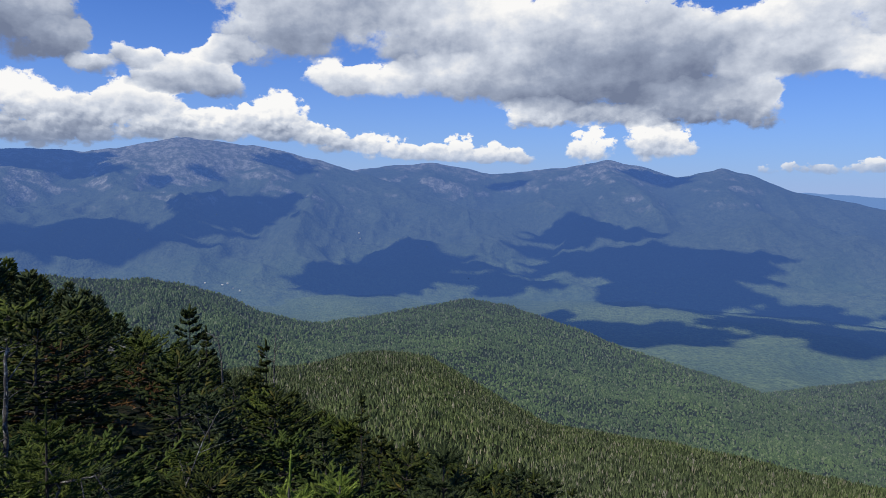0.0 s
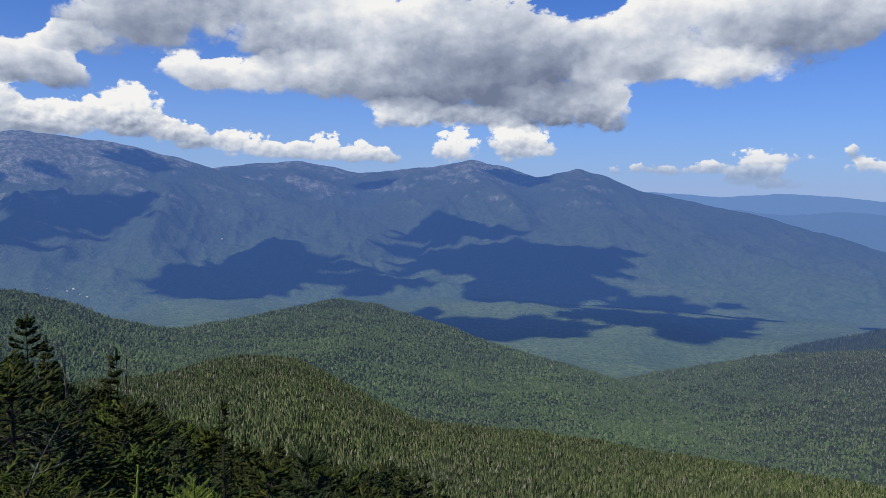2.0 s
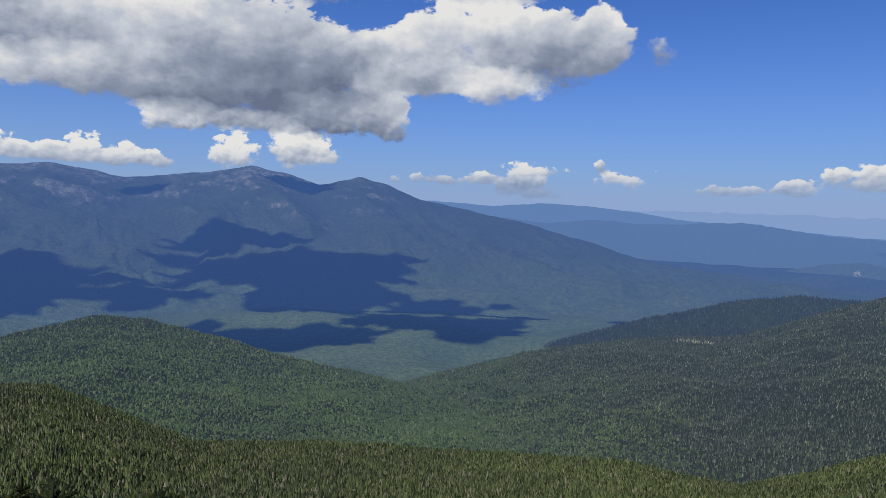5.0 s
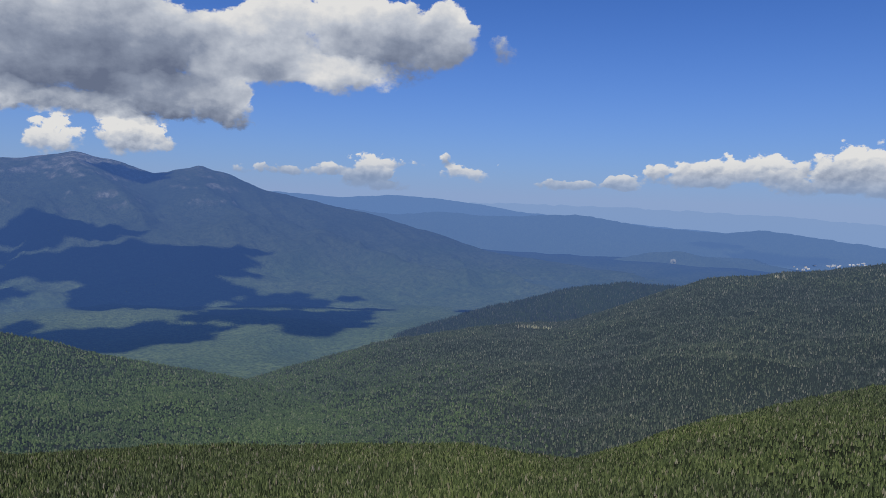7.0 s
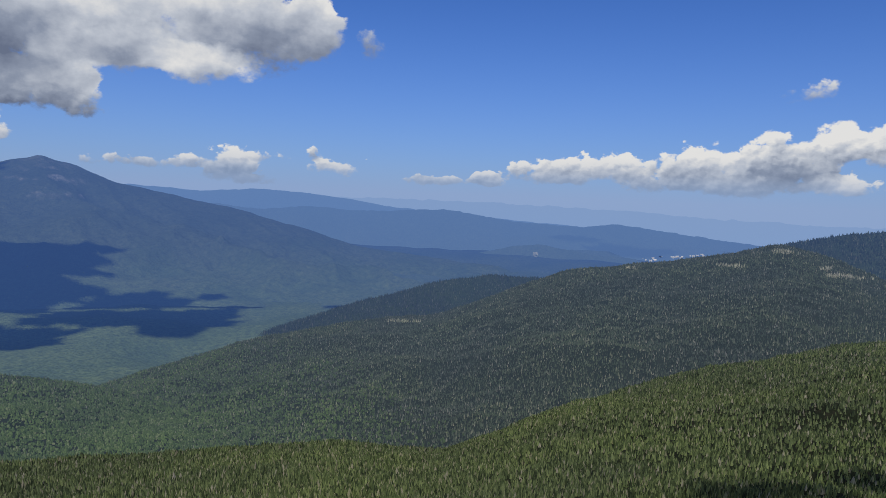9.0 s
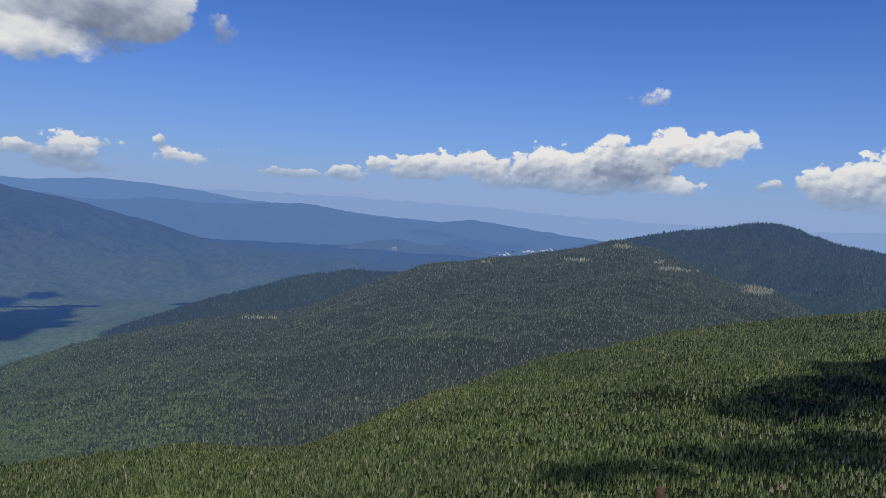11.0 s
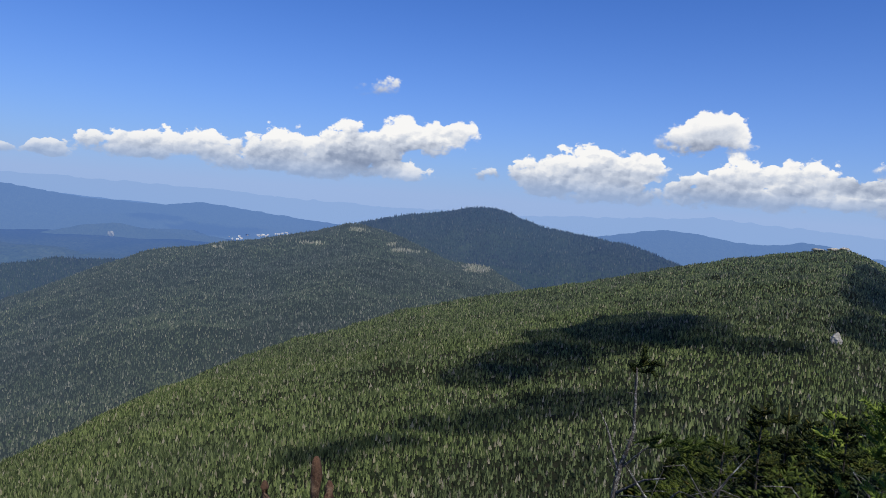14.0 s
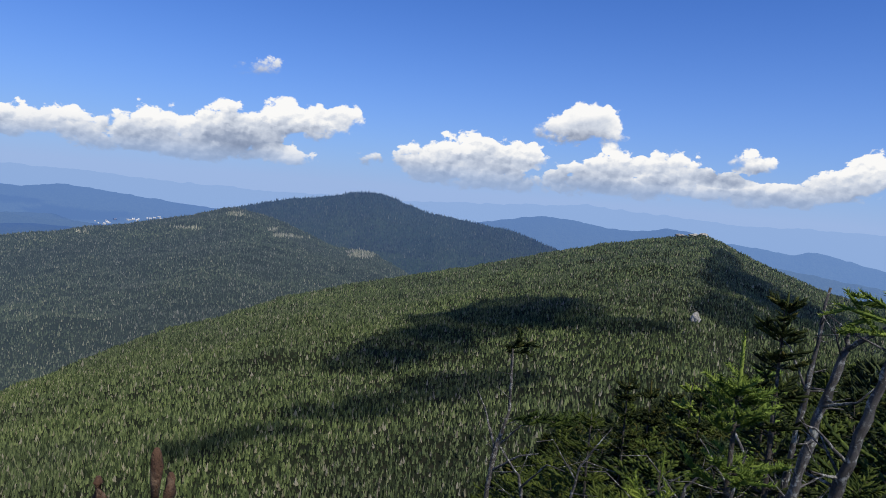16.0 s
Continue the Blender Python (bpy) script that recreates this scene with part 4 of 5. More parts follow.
def fir(height, spread, whorls, boughs, twigs, count, size, wide, mat, seed, label, ragged=0.0, bare=0.0, top=0.25, lean=0.0, kind_name="fir_tree", one_side=None, core=0.0, twig=0.3):
    """A fir: trunk, boughs in whorls and needles on their twigs. ragged: share of boughs missing; bare: lower share with none."""
    rng = np.random.default_rng(seed)
    root = new(kind_name)
    tagged(root, label, "tree", "firs on the summit")
    trunk = []
    for k in range(9):
        u = k / 8
        trunk.append(((lean * u * u * height + 0.02 * (1 - u) * math.sin(5 * u + seed), 0.02 * (1 - u) * math.cos(4 * u + seed), u * height * 0.97 - 0.15 * (k == 0)), (0.007 + 0.008 * height) * (1 - 0.9 * u) + 0.002))
    part("trunk", tube([trunk], 6, 0.12, seed), BARK, root)
    stems, starts, aheads, lengths = [], [], [], []
    for w in range(whorls):
        u = bare + (1 - bare) * (w + rng.uniform(0.1, 0.6)) / whorls
        for b in range(boughs):
            if rng.random() < ragged:
                continue
            a = 6.2832 * (b + rng.uniform(0, 0.7)) / boughs + w * 0.9
            if one_side is not None and math.cos(a - one_side) < -0.1:
                continue
            long = spread * ((1 - u) ** 0.75 + top * 0.35) * rng.uniform(0.65, 1.15)
            rise = 0.75 * u - 0.12 + rng.normal(0, 0.12)
            h = min(u * height + rng.uniform(-0.03, 0.03), height * 0.985)
            pts = []
            for k in range(6):
                v = k / 5
                pts.append(np.array([lean * u * u * height + math.cos(a) * long * v, math.sin(a) * long * v, h + long * (rise * v - 0.18 * v + 0.22 * v * v)]))
            stems.append([(tuple(p), (0.004 + 0.010 * long) * (1 - 0.8 * k / 5)) for k, p in enumerate(pts)])
            pts = np.array(pts)
            for k in range(1, 5):
                starts.append(pts[k])
                aheads.append(pts[k + 1] - pts[k])
                lengths.append(np.linalg.norm(pts[k + 1] - pts[k]))
            n = max(3, int(twigs * (0.4 + 0.6 * long / spread)))
            for j in range(n):
                v = 0.18 + 0.8 * (j + rng.uniform(0, 0.6)) / n
                f = v * 5
                k = min(int(f), 4)
                p = pts[k] + (pts[k + 1] - pts[k]) * (f - k)
                d = (pts[k + 1] - pts[k]) / np.linalg.norm(pts[k + 1] - pts[k])
                sd = np.cross(d, [0, 0, 1.0])
                d2 = d * 0.75 + sd * (1 if j % 2 else -1) * rng.uniform(0.55, 1.0) + np.array([0, 0, rng.normal(0.08, 0.16)])
                starts.append(p)
                aheads.append(d2)
                lengths.append((0.06 + long * twig * (1.05 - v)) * rng.uniform(0.7, 1.2))
    # leader
    starts.append(np.array([lean * height, 0, height * 0.93]))
    aheads.append(np.array([0.05, 0.02, 1.0]))
    lengths.append(top)
    part("branchwork", tube(stems, 3, 0.0, seed), BARK, root)
    part("foliage", foliage_mesh(np.array(starts), unit(np.array(aheads)), np.array(lengths), count, size, wide, rng, core or size * 0.4), mat, root)
    return root


def stand(az, r, dz=0.0):
    x, y = r * math.sin(radians(az)), r * math.cos(radians(az))
    return x, y, float(ground_z(np.array(az), np.array(r))) + dz


def set_pose(ob, az, r, turn=0.0, scale=1.0, dz=0.0, tilt=0.0):
    x, y, z = stand(az, r, dz)
    ob.matrix_basis = pose(x, y, z, tilt, 0, turn) @ Matrix.Scale(scale, 4)
    return ob


# boulders: azimuth, elevation, distance, half width
BOULDERS = ((-26.0, -12.6, 24, 0.55), (-29.4, -10.8, 25, 0.42))

# skyline of the plants, by azimuth
CANOPY = [(-60, -4.5), (-33, -5.3), (-30.8, -6.4), (-28.4, -7.9), (-25.8, -9.6), (-21.9, -12), (-17.7, -14.4), (-13.3, -16.8), (-8.7, -19.2), (-4, -21.5), (3.2, -22.9), (9, -22.9), (14, -25), (22, -28), (85, -28), (97, -25), (99.5, -23.6), (101.5, -20.8), (105.8, -16.9), (110, -14.9), (116.4, -13.4), (121.9, -10.4), (127.6, -8.2), (140, -7)]


def eye_from(az):
    """Where the camera is held while it looks that way."""
    return Vector((0, 0, EYE_Z)) + bearing(min(max(az, 0.0), 94.5)) * ARM


def at(az, el, r):
    """The place r metres from the camera, level distance, in that direction."""
    return eye_from(az) + Vector((r * math.sin(radians(az)), r * math.cos(radians(az)), r * math.tan(radians(el))))


def ground_under(p):
    return float(ground_z(np.array(math.degrees(math.atan2(p.x, p.y))), np.array(math.hypot(p.x, p.y))))


def scatter(kinds, az0, az1, r0, r1, count, seed, low, high, gap=0.30):
    """Firs of low to high metres, each kept below the thicket's outline and a share of its width from the next."""
    rng = random.Random(seed)
    placed = []
    for _ in range(count * 16):
        if len(placed) == count:
            break
        az, r = rng.uniform(az0, az1), math.sqrt(rng.uniform(r0 * r0, r1 * r1))
        p = at(az, 0, r)
        z = ground_under(p)
        if any((p.x - a) ** 2 + (p.y - b) ** 2 < gap * gap for a, b in placed):
            continue
        behind = min([e - 0.6 for a, e, far, w in BOULDERS if abs(az - a) < 1.1 and r < far + 1], default=9.0)
        room = at(az, min(behind, float(along(np.array(az), CANOPY, 0.3)) + rng.uniform(-1.2, 0.5)), r).z - z
        # the downhill firs grow taller out of the wind
        tall = min(rng.uniform(low, high) * (1 + 0.9 * min(max((az + 9) / 8, 0), 1) * (az < 60)), room)
        ob, full = kinds[rng.randrange(len(kinds))]
        sc = tall / full
        if sc < 0.3:
            continue
        copy_thing(ob, pose(p.x, p.y, z, rng.uniform(-8, 8), rng.uniform(-8, 8), rng.uniform(0, 360)) @ Matrix.Scale(min(sc, 1.25), 4))
        placed.append((p.x, p.y))


LOW = "low dark green fir crowding the summit slope"
MAT = "wind-flattened fir mat spreading over the summit slope"
KINDS_FAR = [
    (fir(1.1, 0.95, 7, 7, 16, 2, 0.032, 0.010, FIR_DARK, 11, MAT, core=0.016, twig=0.12, top=0.12), 1.15),
    (fir(0.9, 1.1, 6, 8, 17, 2, 0.032, 0.010, FIR_FRESH, 12, MAT, core=0.016, twig=0.12, top=0.1), 0.95),
    (fir(1.5, 0.75, 9, 6, 13, 2, 0.032, 0.010, FIR_BLUE, 13, "grey-green fir with a narrow crown on the summit slope", 0.1, core=0.016, twig=0.16, top=0.16), 1.55),
    (fir(0.8, 0.8, 5, 6, 12, 2, 0.032, 0.010, FIR_RUST, 17, "low fir with rusty dying needles", 0.3, core=0.014, twig=0.14, top=0.1), 0.85),
]
KINDS_NEAR = [
    (fir(0.8, 0.85, 7, 9, 24, 8, 0.015, 0.004, FIR_DARK, 21, MAT, core=0.0085, twig=0.10, top=0.08), 0.85),
    (fir(0.65, 0.9, 6, 9, 24, 8, 0.015, 0.004, FIR_FRESH, 22, "bushy young fir with fresh green needles", core=0.0085, twig=0.10, top=0.08), 0.7),
    (fir(1.1, 0.7, 9, 7, 20, 8, 0.015, 0.004, FIR_BLUE, 23, "grey-green fir with a narrow crown on the summit slope", 0.1, core=0.0085, twig=0.13, top=0.1), 1.15),
]
scatter(KINDS_NEAR, -46, 6, 2.8, 6.5, 48, 1, 0.45, 0.85, 0.46)
scatter(KINDS_FAR[:3] + KINDS_FAR[:3] + KINDS_FAR, -48, 10, 6, 15, 100, 2, 0.7, 1.35, 0.55)
scatter(KINDS_NEAR, 98, 136, 2.9, 6.5, 28, 3, 0.5, 1.0, 0.5)
scatter(KINDS_FAR[:3], 95, 138, 6, 15, 60, 4, 0.8, 1.6, 0.62)
for k, (ob, tall) in enumerate(KINDS_NEAR + KINDS_FAR):
    set_pose(ob, -70 - 8 * k, 6 + k, 40 * k)


def far_thicket(name, az0, az1, r0, r1, count, seed, low, high, label):
    """Small firs farther down the summit, too many to count, as one mesh of needled shoots."""
    rng = np.random.default_rng(seed)
    verts, faces, kinds, total = [], [], [], 0
    for _ in range(count):
        az, r = rng.uniform(az0, az1), math.sqrt(rng.uniform(r0 * r0, r1 * r1))
        p = at(az, 0, r)
        z = ground_under(p)
        behind = min([e - 0.6 for a, e, far, w in BOULDERS if abs(az - a) < 1.1 and r < far + 1], default=9.0)
        tall = min(rng.uniform(low, high), at(az, min(behind, float(along(np.array(az), CANOPY, 0.3)) + rng.uniform(-1.0, 0.6)), r).z - z)
        if tall < 0.5:
            continue
        shoots = 230
        u = rng.uniform(0.04, 1.0, shoots) ** 0.8
        a = rng.uniform(0, 6.2832, shoots)
        reach = tall * rng.uniform(0.32, 0.52) * (1 - u) ** 0.8 + 0.05
        t = np.sqrt(rng.uniform(0.05, 1, shoots)) * reach
        start = np.stack([p.x + t * np.cos(a), p.y + t * np.sin(a), z + tall * u * 0.97 - 0.1 * t], -1)
        b = a + rng.normal(0, 0.7, shoots)
        ahead = unit(np.stack([np.cos(b), np.sin(b), 0.15 + 0.9 * u + rng.normal(0, 0.2, shoots)], -1))
        v, f = shoots_mesh(start, ahead, rng.uniform(0.10, 0.26, shoots) * (0.6 + 0.3 * tall), 0.022 + 0.008 * tall, rng)
        verts.append(v)
        faces.append(f + total)
        kinds.append(np.full(len(f), rng.integers(0, 3)))
        total += len(v)
    me = bpy.data.meshes.new(name)
    fill(me, np.concatenate(verts), np.concatenate(faces), True)
    for m in (FIR_DARK, FIR_BLUE, FIR_FRESH):
        me.materials.append(m)
    me.polygons.foreach_set("material_index", np.concatenate(kinds).astype(np.int32))
    tagged(new(name, me), label, "thicket", kind="stuff")


far_thicket("fir_thicket", -46, 15, 13, 42, 200, 5, 1.1, 2.3, "dark wind-shaped firs crowding the summit slope")
far_thicket("lower_thicket", 94, 138, 13, 46, 120, 6, 1.1, 2.3, "dark firs below the summit on the ridge side")


def lone_fir(az, el, r, spread, whorls, boughs, twigs, count, size, wide, mat, seed, label, **more):
    """A fir whose top shows in that direction."""
    p = at(az, el, r)
    z = ground_under(p)
    ob = fir((p.z - z - more.get("top", 0.25)) / 0.93, spread, whorls, boughs, twigs, count, size, wide, mat, seed, label, **more)
    ob.matrix_basis = pose(p.x, p.y, z, 0, 0, seed * 47)
    return ob


lone_fir(-20.4, -9.3, 15, 0.62, 13, 5, 8, 6, 0.06, 0.02, FIR_DARK, 31, "ragged dark spruce with a broken wind-bent crown", ragged=0.4, bare=0.15, core=0.034)
lone_fir(-19.2, -11.0, 14.5, 0.45, 10, 5, 7, 6, 0.06, 0.02, FIR_DARK, 32, "half-bare dark spruce beside a ragged spruce", ragged=0.5, bare=0.3, core=0.03)
lone_fir(-14.6, -12.3, 13, 0.55, 12, 6, 8, 6, 0.055, 0.018, FIR_DARK, 33, "dark spruce flagged to one side by the wind", ragged=0.25, bare=0.2, one_side=2.0, core=0.03)
lone_fir(-6.9, -16.6, 10, 0.24, 13, 4, 4, 6, 0.05, 0.014, FIR_DARK, 34, "thin spindly spruce with short sparse branches", ragged=0.4, bare=0.25, core=0.02)
lone_fir(-5.2, -19.3, 11, 0.3, 9, 4, 6, 10, 0.05, 0.014, FIR_DARK, 35, "small thin spruce on the summit slope", ragged=0.3, bare=0.2)
lone_fir(-2.6, -19.8, 11, 0.3, 9, 5, 6, 10, 0.05, 0.014, FIR_DARK, 36, "small dark spruce on the summit slope", ragged=0.2)
lone_fir(0.1, -20.6, 4.4, 0.5, 9, 7, 13, 34, 0.024, 0.006, FIR_BLUE, 37, "rounded blue-green fir with dense needles", top=0.16)
lone_fir(-12.9, -21.0, 2.9, 0.34, 6, 6, 8, 44, 0.02, 0.0035, FIR_BRIGHT, 38, "young fir with bright upright shoots", core=0.006, top=0.2)
lone_fir(-8.7, -22.3, 2.9, 0.36, 6, 6, 8, 44, 0.02, 0.0035, FIR_BRIGHT, 39, "young fir with bright upright shoots", core=0.006, top=0.14)
lone_fir(-30.5, -15.6, 3.6, 0.5, 8, 6, 9, 34, 0.022, 0.005, FIR_FRESH, 40, "young fir with bright upright shoots", core=0.006, top=0.16)
lone_fir(118.7, -8.4, 1.95, 0.33, 8, 6, 7, 60, 0.021, 0.004, FIR_BRIGHT, 41, "young fir with long bright green needles", core=0.006, top=0.2, bare=0.42)
lone_fir(121.2, -5.1, 3.3, 0.36, 13, 6, 10, 26, 0.02, 0.004, FIR_DARK, 42, "slender dark fir with neat upturned whorls", core=0.008, top=0.14, bare=0.2)
lone_fir(113.8, -18.3, 2.7, 0.4, 6, 6, 9, 44, 0.02, 0.0032, FIR_BRIGHT, 43, "bushy young fir with fresh green needles", core=0.006, top=0.14)
lone_fir(108.0, -15.4, 5.2, 0.42, 8, 6, 9, 26, 0.024, 0.006, FIR_FRESH, 44, "young fir with bright upright shoots", top=0.16)
lone_fir(110.6, -12.4, 8.5, 0.45, 10, 6, 9, 14, 0.04, 0.012, FIR_DARK, 45, "dark narrow spruce in front of the ridge", ragged=0.15)
lone_fir(112.4, -13.2, 9, 0.4, 10, 6, 9, 14, 0.04, 0.012, FIR_DARK, 46, "dark narrow spruce in front of the ridge", ragged=0.15)
lone_fir(116.2, -12.6, 8.0, 0.42, 10, 6, 9, 14, 0.04, 0.012, FIR_DARK, 47, "dark narrow spruce in front of the ridge", ragged=0.1)


for k, (az, el) in enumerate(((3.2, -23.2), (5.0, -22.6), (6.6, -23.3), (7.6, -22.4), (9.4, -23.0), (10.8, -23.6))):
    lone_fir(az, el, 11.5 + k % 3, 0.55, 10, 6, 8, 3, 0.05, 0.014, FIR_DARK, 70 + k, "small dark spruce on the steep slope below", ragged=0.15, core=0.024, top=0.22)
lone_fir(115.4, -12.5, 11.5, 0.7, 6, 7, 10, 3, 0.045, 0.014, FIR_BRIGHT, 48, "low yellow-green fir in the sunlit thicket", top=0.1, core=0.022)
lone_fir(120.6, -10.3, 8.5, 0.6, 6, 7, 10, 4, 0.035, 0.011, FIR_BRIGHT, 49, "low sunlit yellow-green fir in the thicket", top=0.1, core=0.016)


def dead_tree(label, trunk, limbs, seed, mat=None, name="dead_tree"):
    """A bare trunk and its limbs, each given as (azimuth, elevation, distance, radius) along it."""
    mat = mat or DEADWOOD
    rng = random.Random(seed)
    root = new(name)
    base = at(*trunk[0][:3])
    root.location = base
    tagged(root, label, "dead tree", "dead trees on the summit")

    def line(points, steps=7):
        pts = [(at(a, e, r) - base, w * 0.44) for a, e, r, w in points]
        out = []
        for (p, w), (q, v) in zip(pts, pts[1:]):
            for k in range(steps):
                u = k / steps
                wob = Vector((rng.uniform(-1, 1), rng.uniform(-1, 1), rng.uniform(-1, 1))) * w * 0.45
                out.append((p.lerp(q, u) + (wob if out else Vector()), (w + (v - w) * u) * rng.uniform(0.86, 1.16)))
        out.append(pts[-1])
        return out

    spine = line(trunk)
    part("trunk", tube([spine], 9, 0.14, seed), mat, root)
    for k, l in enumerate(limbs):
        part("branch", tube([line(l, 5)], 6, 0.12, seed + k), mat, root)
    # short dead twigs along the trunk
    for k in range(9):
        p, w = spine[rng.randrange(2, len(spine) - 1)]
        d = Vector((rng.uniform(-1, 1), rng.uniform(-1, 1), rng.uniform(-0.2, 0.8))).normalized()
        long = rng.uniform(0.06, 0.22)
        q = p + d * long
        side = Vector((rng.uniform(-1, 1), rng.uniform(-1, 1), rng.uniform(-0.5, 0.8))) * long * 0.5
        part("twig", tube([[(p, w * 0.35), (p + d * long * 0.5 + side * 0.1, w * 0.25), (q, w * 0.1)], [(p + d * long * 0.5, w * 0.2), (p + d * long * 0.6 + side, w * 0.08)]], 4, 0.1, seed + 20 + k), mat, root)
    return root


def sprigs(parent, shoots, mat, seed, count=50, size=0.02, wide=0.003, name="foliage"):
    """Needled shoots on a thing: (start, direction, length) relative to it."""
    rng = np.random.default_rng(seed)
    st, ah, ln = [], [], []
    for p, d, long in shoots:
        d = np.array(d, float) / np.linalg.norm(d)
        st.append(np.array(p)), ah.append(d), ln.append(long)
        for k in range(4):
            sd = np.cross(d, rng.normal(0, 1, 3))
            st.append(np.array(p) + d * long * (0.2 + 0.18 * k))
            ah.append(d * 0.8 + sd / np.linalg.norm(sd) * 0.7)
            ln.append(long * 0.45)
    return part(name, foliage_mesh(np.array(st), unit(np.array(ah)), np.array(ln), count, size, wide, rng, size * 0.3), mat, parent)


flagged = dead_tree("grey dead spruce with one green tuft on top", [(99.7, -27, 6, 0.05), (100.4, -20.5, 6, 0.045), (101.3, -17, 6, 0.03), (101.05, -12.3, 6, 0.022)],
    [[(100.4, -20.5, 6, 0.03), (99.2, -17.2, 6.1, 0.018), (98.4, -15.8, 6.1, 0.006)], [(100.6, -20, 6, 0.025), (102.3, -18.3, 5.9, 0.014), (104.2, -17.6, 5.9, 0.006)], [(100.2, -22, 6, 0.03), (102.5, -20.6, 5.8, 0.018), (104, -20.2, 5.7, 0.012)]], 51)
tip = at(101.05, -12.3, 6) - flagged.location
right = Vector((-math.cos(radians(101)), math.sin(radians(101)), 0)) * -1
sprigs(flagged, [(tip, right * 0.5 + Vector((0, 0, 1)), 0.17), (tip, right + Vector((0, 0, 0.45)), 0.2), (tip - Vector((0, 0, 0.03)), right * 1 + Vector((0, 0, 0.1)), 0.15), (tip - Vector((0, 0, 0.05)), right * -0.4 + Vector((0, 0, 0.5)), 0.08)], FIR_DARK, 52, 40, 0.045, 0.01)
low_tuft = at(102.3, -18.3, 5.9) - flagged.location
sprigs(flagged, [(low_tuft + right * 0.1 * k + Vector((0, 0, 0.03 * (k % 2))), right * (1 - 0.3 * k) + Vector((0, -0.2 * k, 0.4)), 0.26) for k in range(-1, 4)], FIR_FRESH, 53, 40, 0.045, 0.01)

dead_tree("bare leaning grey trunk with stubs of branches", [(122.4, -22, 3.3, 0.035), (123.1, -13.3, 3.3, 0.028), (123.9, -4.5, 3.3, 0.012)], [[(123.2, -12, 3.3, 0.014), (121.8, -9.2, 3.3, 0.008), (121.0, -8.4, 3.3, 0.003)], [(123.6, -7.2, 3.3, 0.008), (124.3, -5.6, 3.2, 0.003)]], 54)
forked = dead_tree("thick lichened dead trunk forking towards the light", [(122.6, -23, 2.6, 0.04), (124.1, -14, 2.6, 0.034), (125.4, -8.6, 2.6, 0.026)],
    [[(125.4, -8.7, 2.6, 0.022), (126.4, -7.8, 2.55, 0.018), (128.4, -6.2, 2.5, 0.014)], [(125.4, -8.6, 2.6, 0.02), (125.3, -7.6, 2.6, 0.017)], [(124.3, -13, 2.6, 0.014), (126.5, -12.2, 2.5, 0.008), (127.4, -11.0, 2.5, 0.004)]], 55)
pushed = dead_tree("grey lichened trunk with a green branch", [(125.0, -23, 2.2, 0.042), (126.4, -16.4, 2.2, 0.036), (128.2, -8.6, 2.2, 0.026), (129, -3.5, 2.2, 0.018)], [[(126.4, -16.5, 2.2, 0.014), (124.2, -14.6, 2.15, 0.007), (123.3, -14.4, 2.1, 0.003)]], 56)
bough_end = at(128.6, -6.6, 1.6) - pushed.location
back = Vector((math.cos(radians(127)), -math.sin(radians(127)), 0)) * -1
sprigs(pushed, [(bough_end, back + Vector((0, 0, 0.25)), 0.13), (bough_end + Vector((0, 0, -0.02)), back + Vector((0, 0, 0.05)), 0.1), (bough_end + Vector((0, 0, 0.02)), back + Vector((0, 0, 0.5)), 0.09)], FIR_BRIGHT, 57, 60, 0.018, 0.003)
dead_tree("twisted grey dead branches lying among the firs", [(118.2, -24, 2.9, 0.02), (119.8, -17.5, 2.9, 0.014), (117.2, -13.6, 3, 0.006)], [[(119.4, -18.5, 2.9, 0.012), (122.2, -17.6, 2.8, 0.008), (124, -18.4, 2.7, 0.004)], [(118.8, -20, 2.9, 0.012), (116.4, -17, 2.9, 0.006)]], 58)
brush = random.Random(91)
for k, az in enumerate((103.5, 106.5, 111.5, 114.5, 116.0, 120.5, 123.5, 125.5)):
    r, low, rise = brush.uniform(2.7, 4.6), -25.5, brush.uniform(5, 9)
    bend = brush.choice((-1, 1)) * brush.uniform(1.0, 3.2)
    dead_tree("tangle of lichened dead fir branches", [(az, low, r, 0.018), (az + bend * 0.5, low + rise * 0.6, r, 0.013), (az + bend * 1.6, low + rise, r, 0.004)],
        [[(az + bend * 0.4, low + rise * 0.45, r, 0.010), (az - bend * 0.7, low + rise * 0.8, r - 0.1, 0.006), (az - bend * 1.5, low + rise * 0.75, r - 0.15, 0.003)], [(az + bend * 0.6, low + rise * 0.65, r, 0.008), (az + bend * 1.9, low + rise * 0.6, r + 0.1, 0.003)]], 92 + k)
dead_tree("pale bent dead branches low in the firs", [(-31, -24, 3.6, 0.02), (-29.6, -21.3, 3.5, 0.014), (-27.4, -21.2, 3.5, 0.009), (-26.2, -23, 3.5, 0.004)], [[(-29.8, -21.6, 3.5, 0.011), (-30.6, -19.8, 3.5, 0.005)], [(-28.4, -21.2, 3.5, 0.009), (-28, -23.4, 3.4, 0.005)]], 59)
dead_tree("thin grey dead trunk among the firs", [(-33.1, -22, 5, 0.04), (-32.9, -16, 5, 0.034), (-32.7, -11, 5, 0.02)], [[(-32.8, -14, 5, 0.014), (-31.4, -12, 5, 0.005)]], 60)
dead_tree("thin bare dead spruce top", [(-14.0, -18, 12.5, 0.05), (-14.0, -14.5, 12.5, 0.035), (-13.8, -11.6, 12.5, 0.008)], [[(-14, -14.2, 12.5, 0.02), (-15.4, -13.2, 12.5, 0.006)], [(-13.9, -13.4, 12.5, 0.014), (-13.2, -12.2, 12.5, 0.005)]], 61)
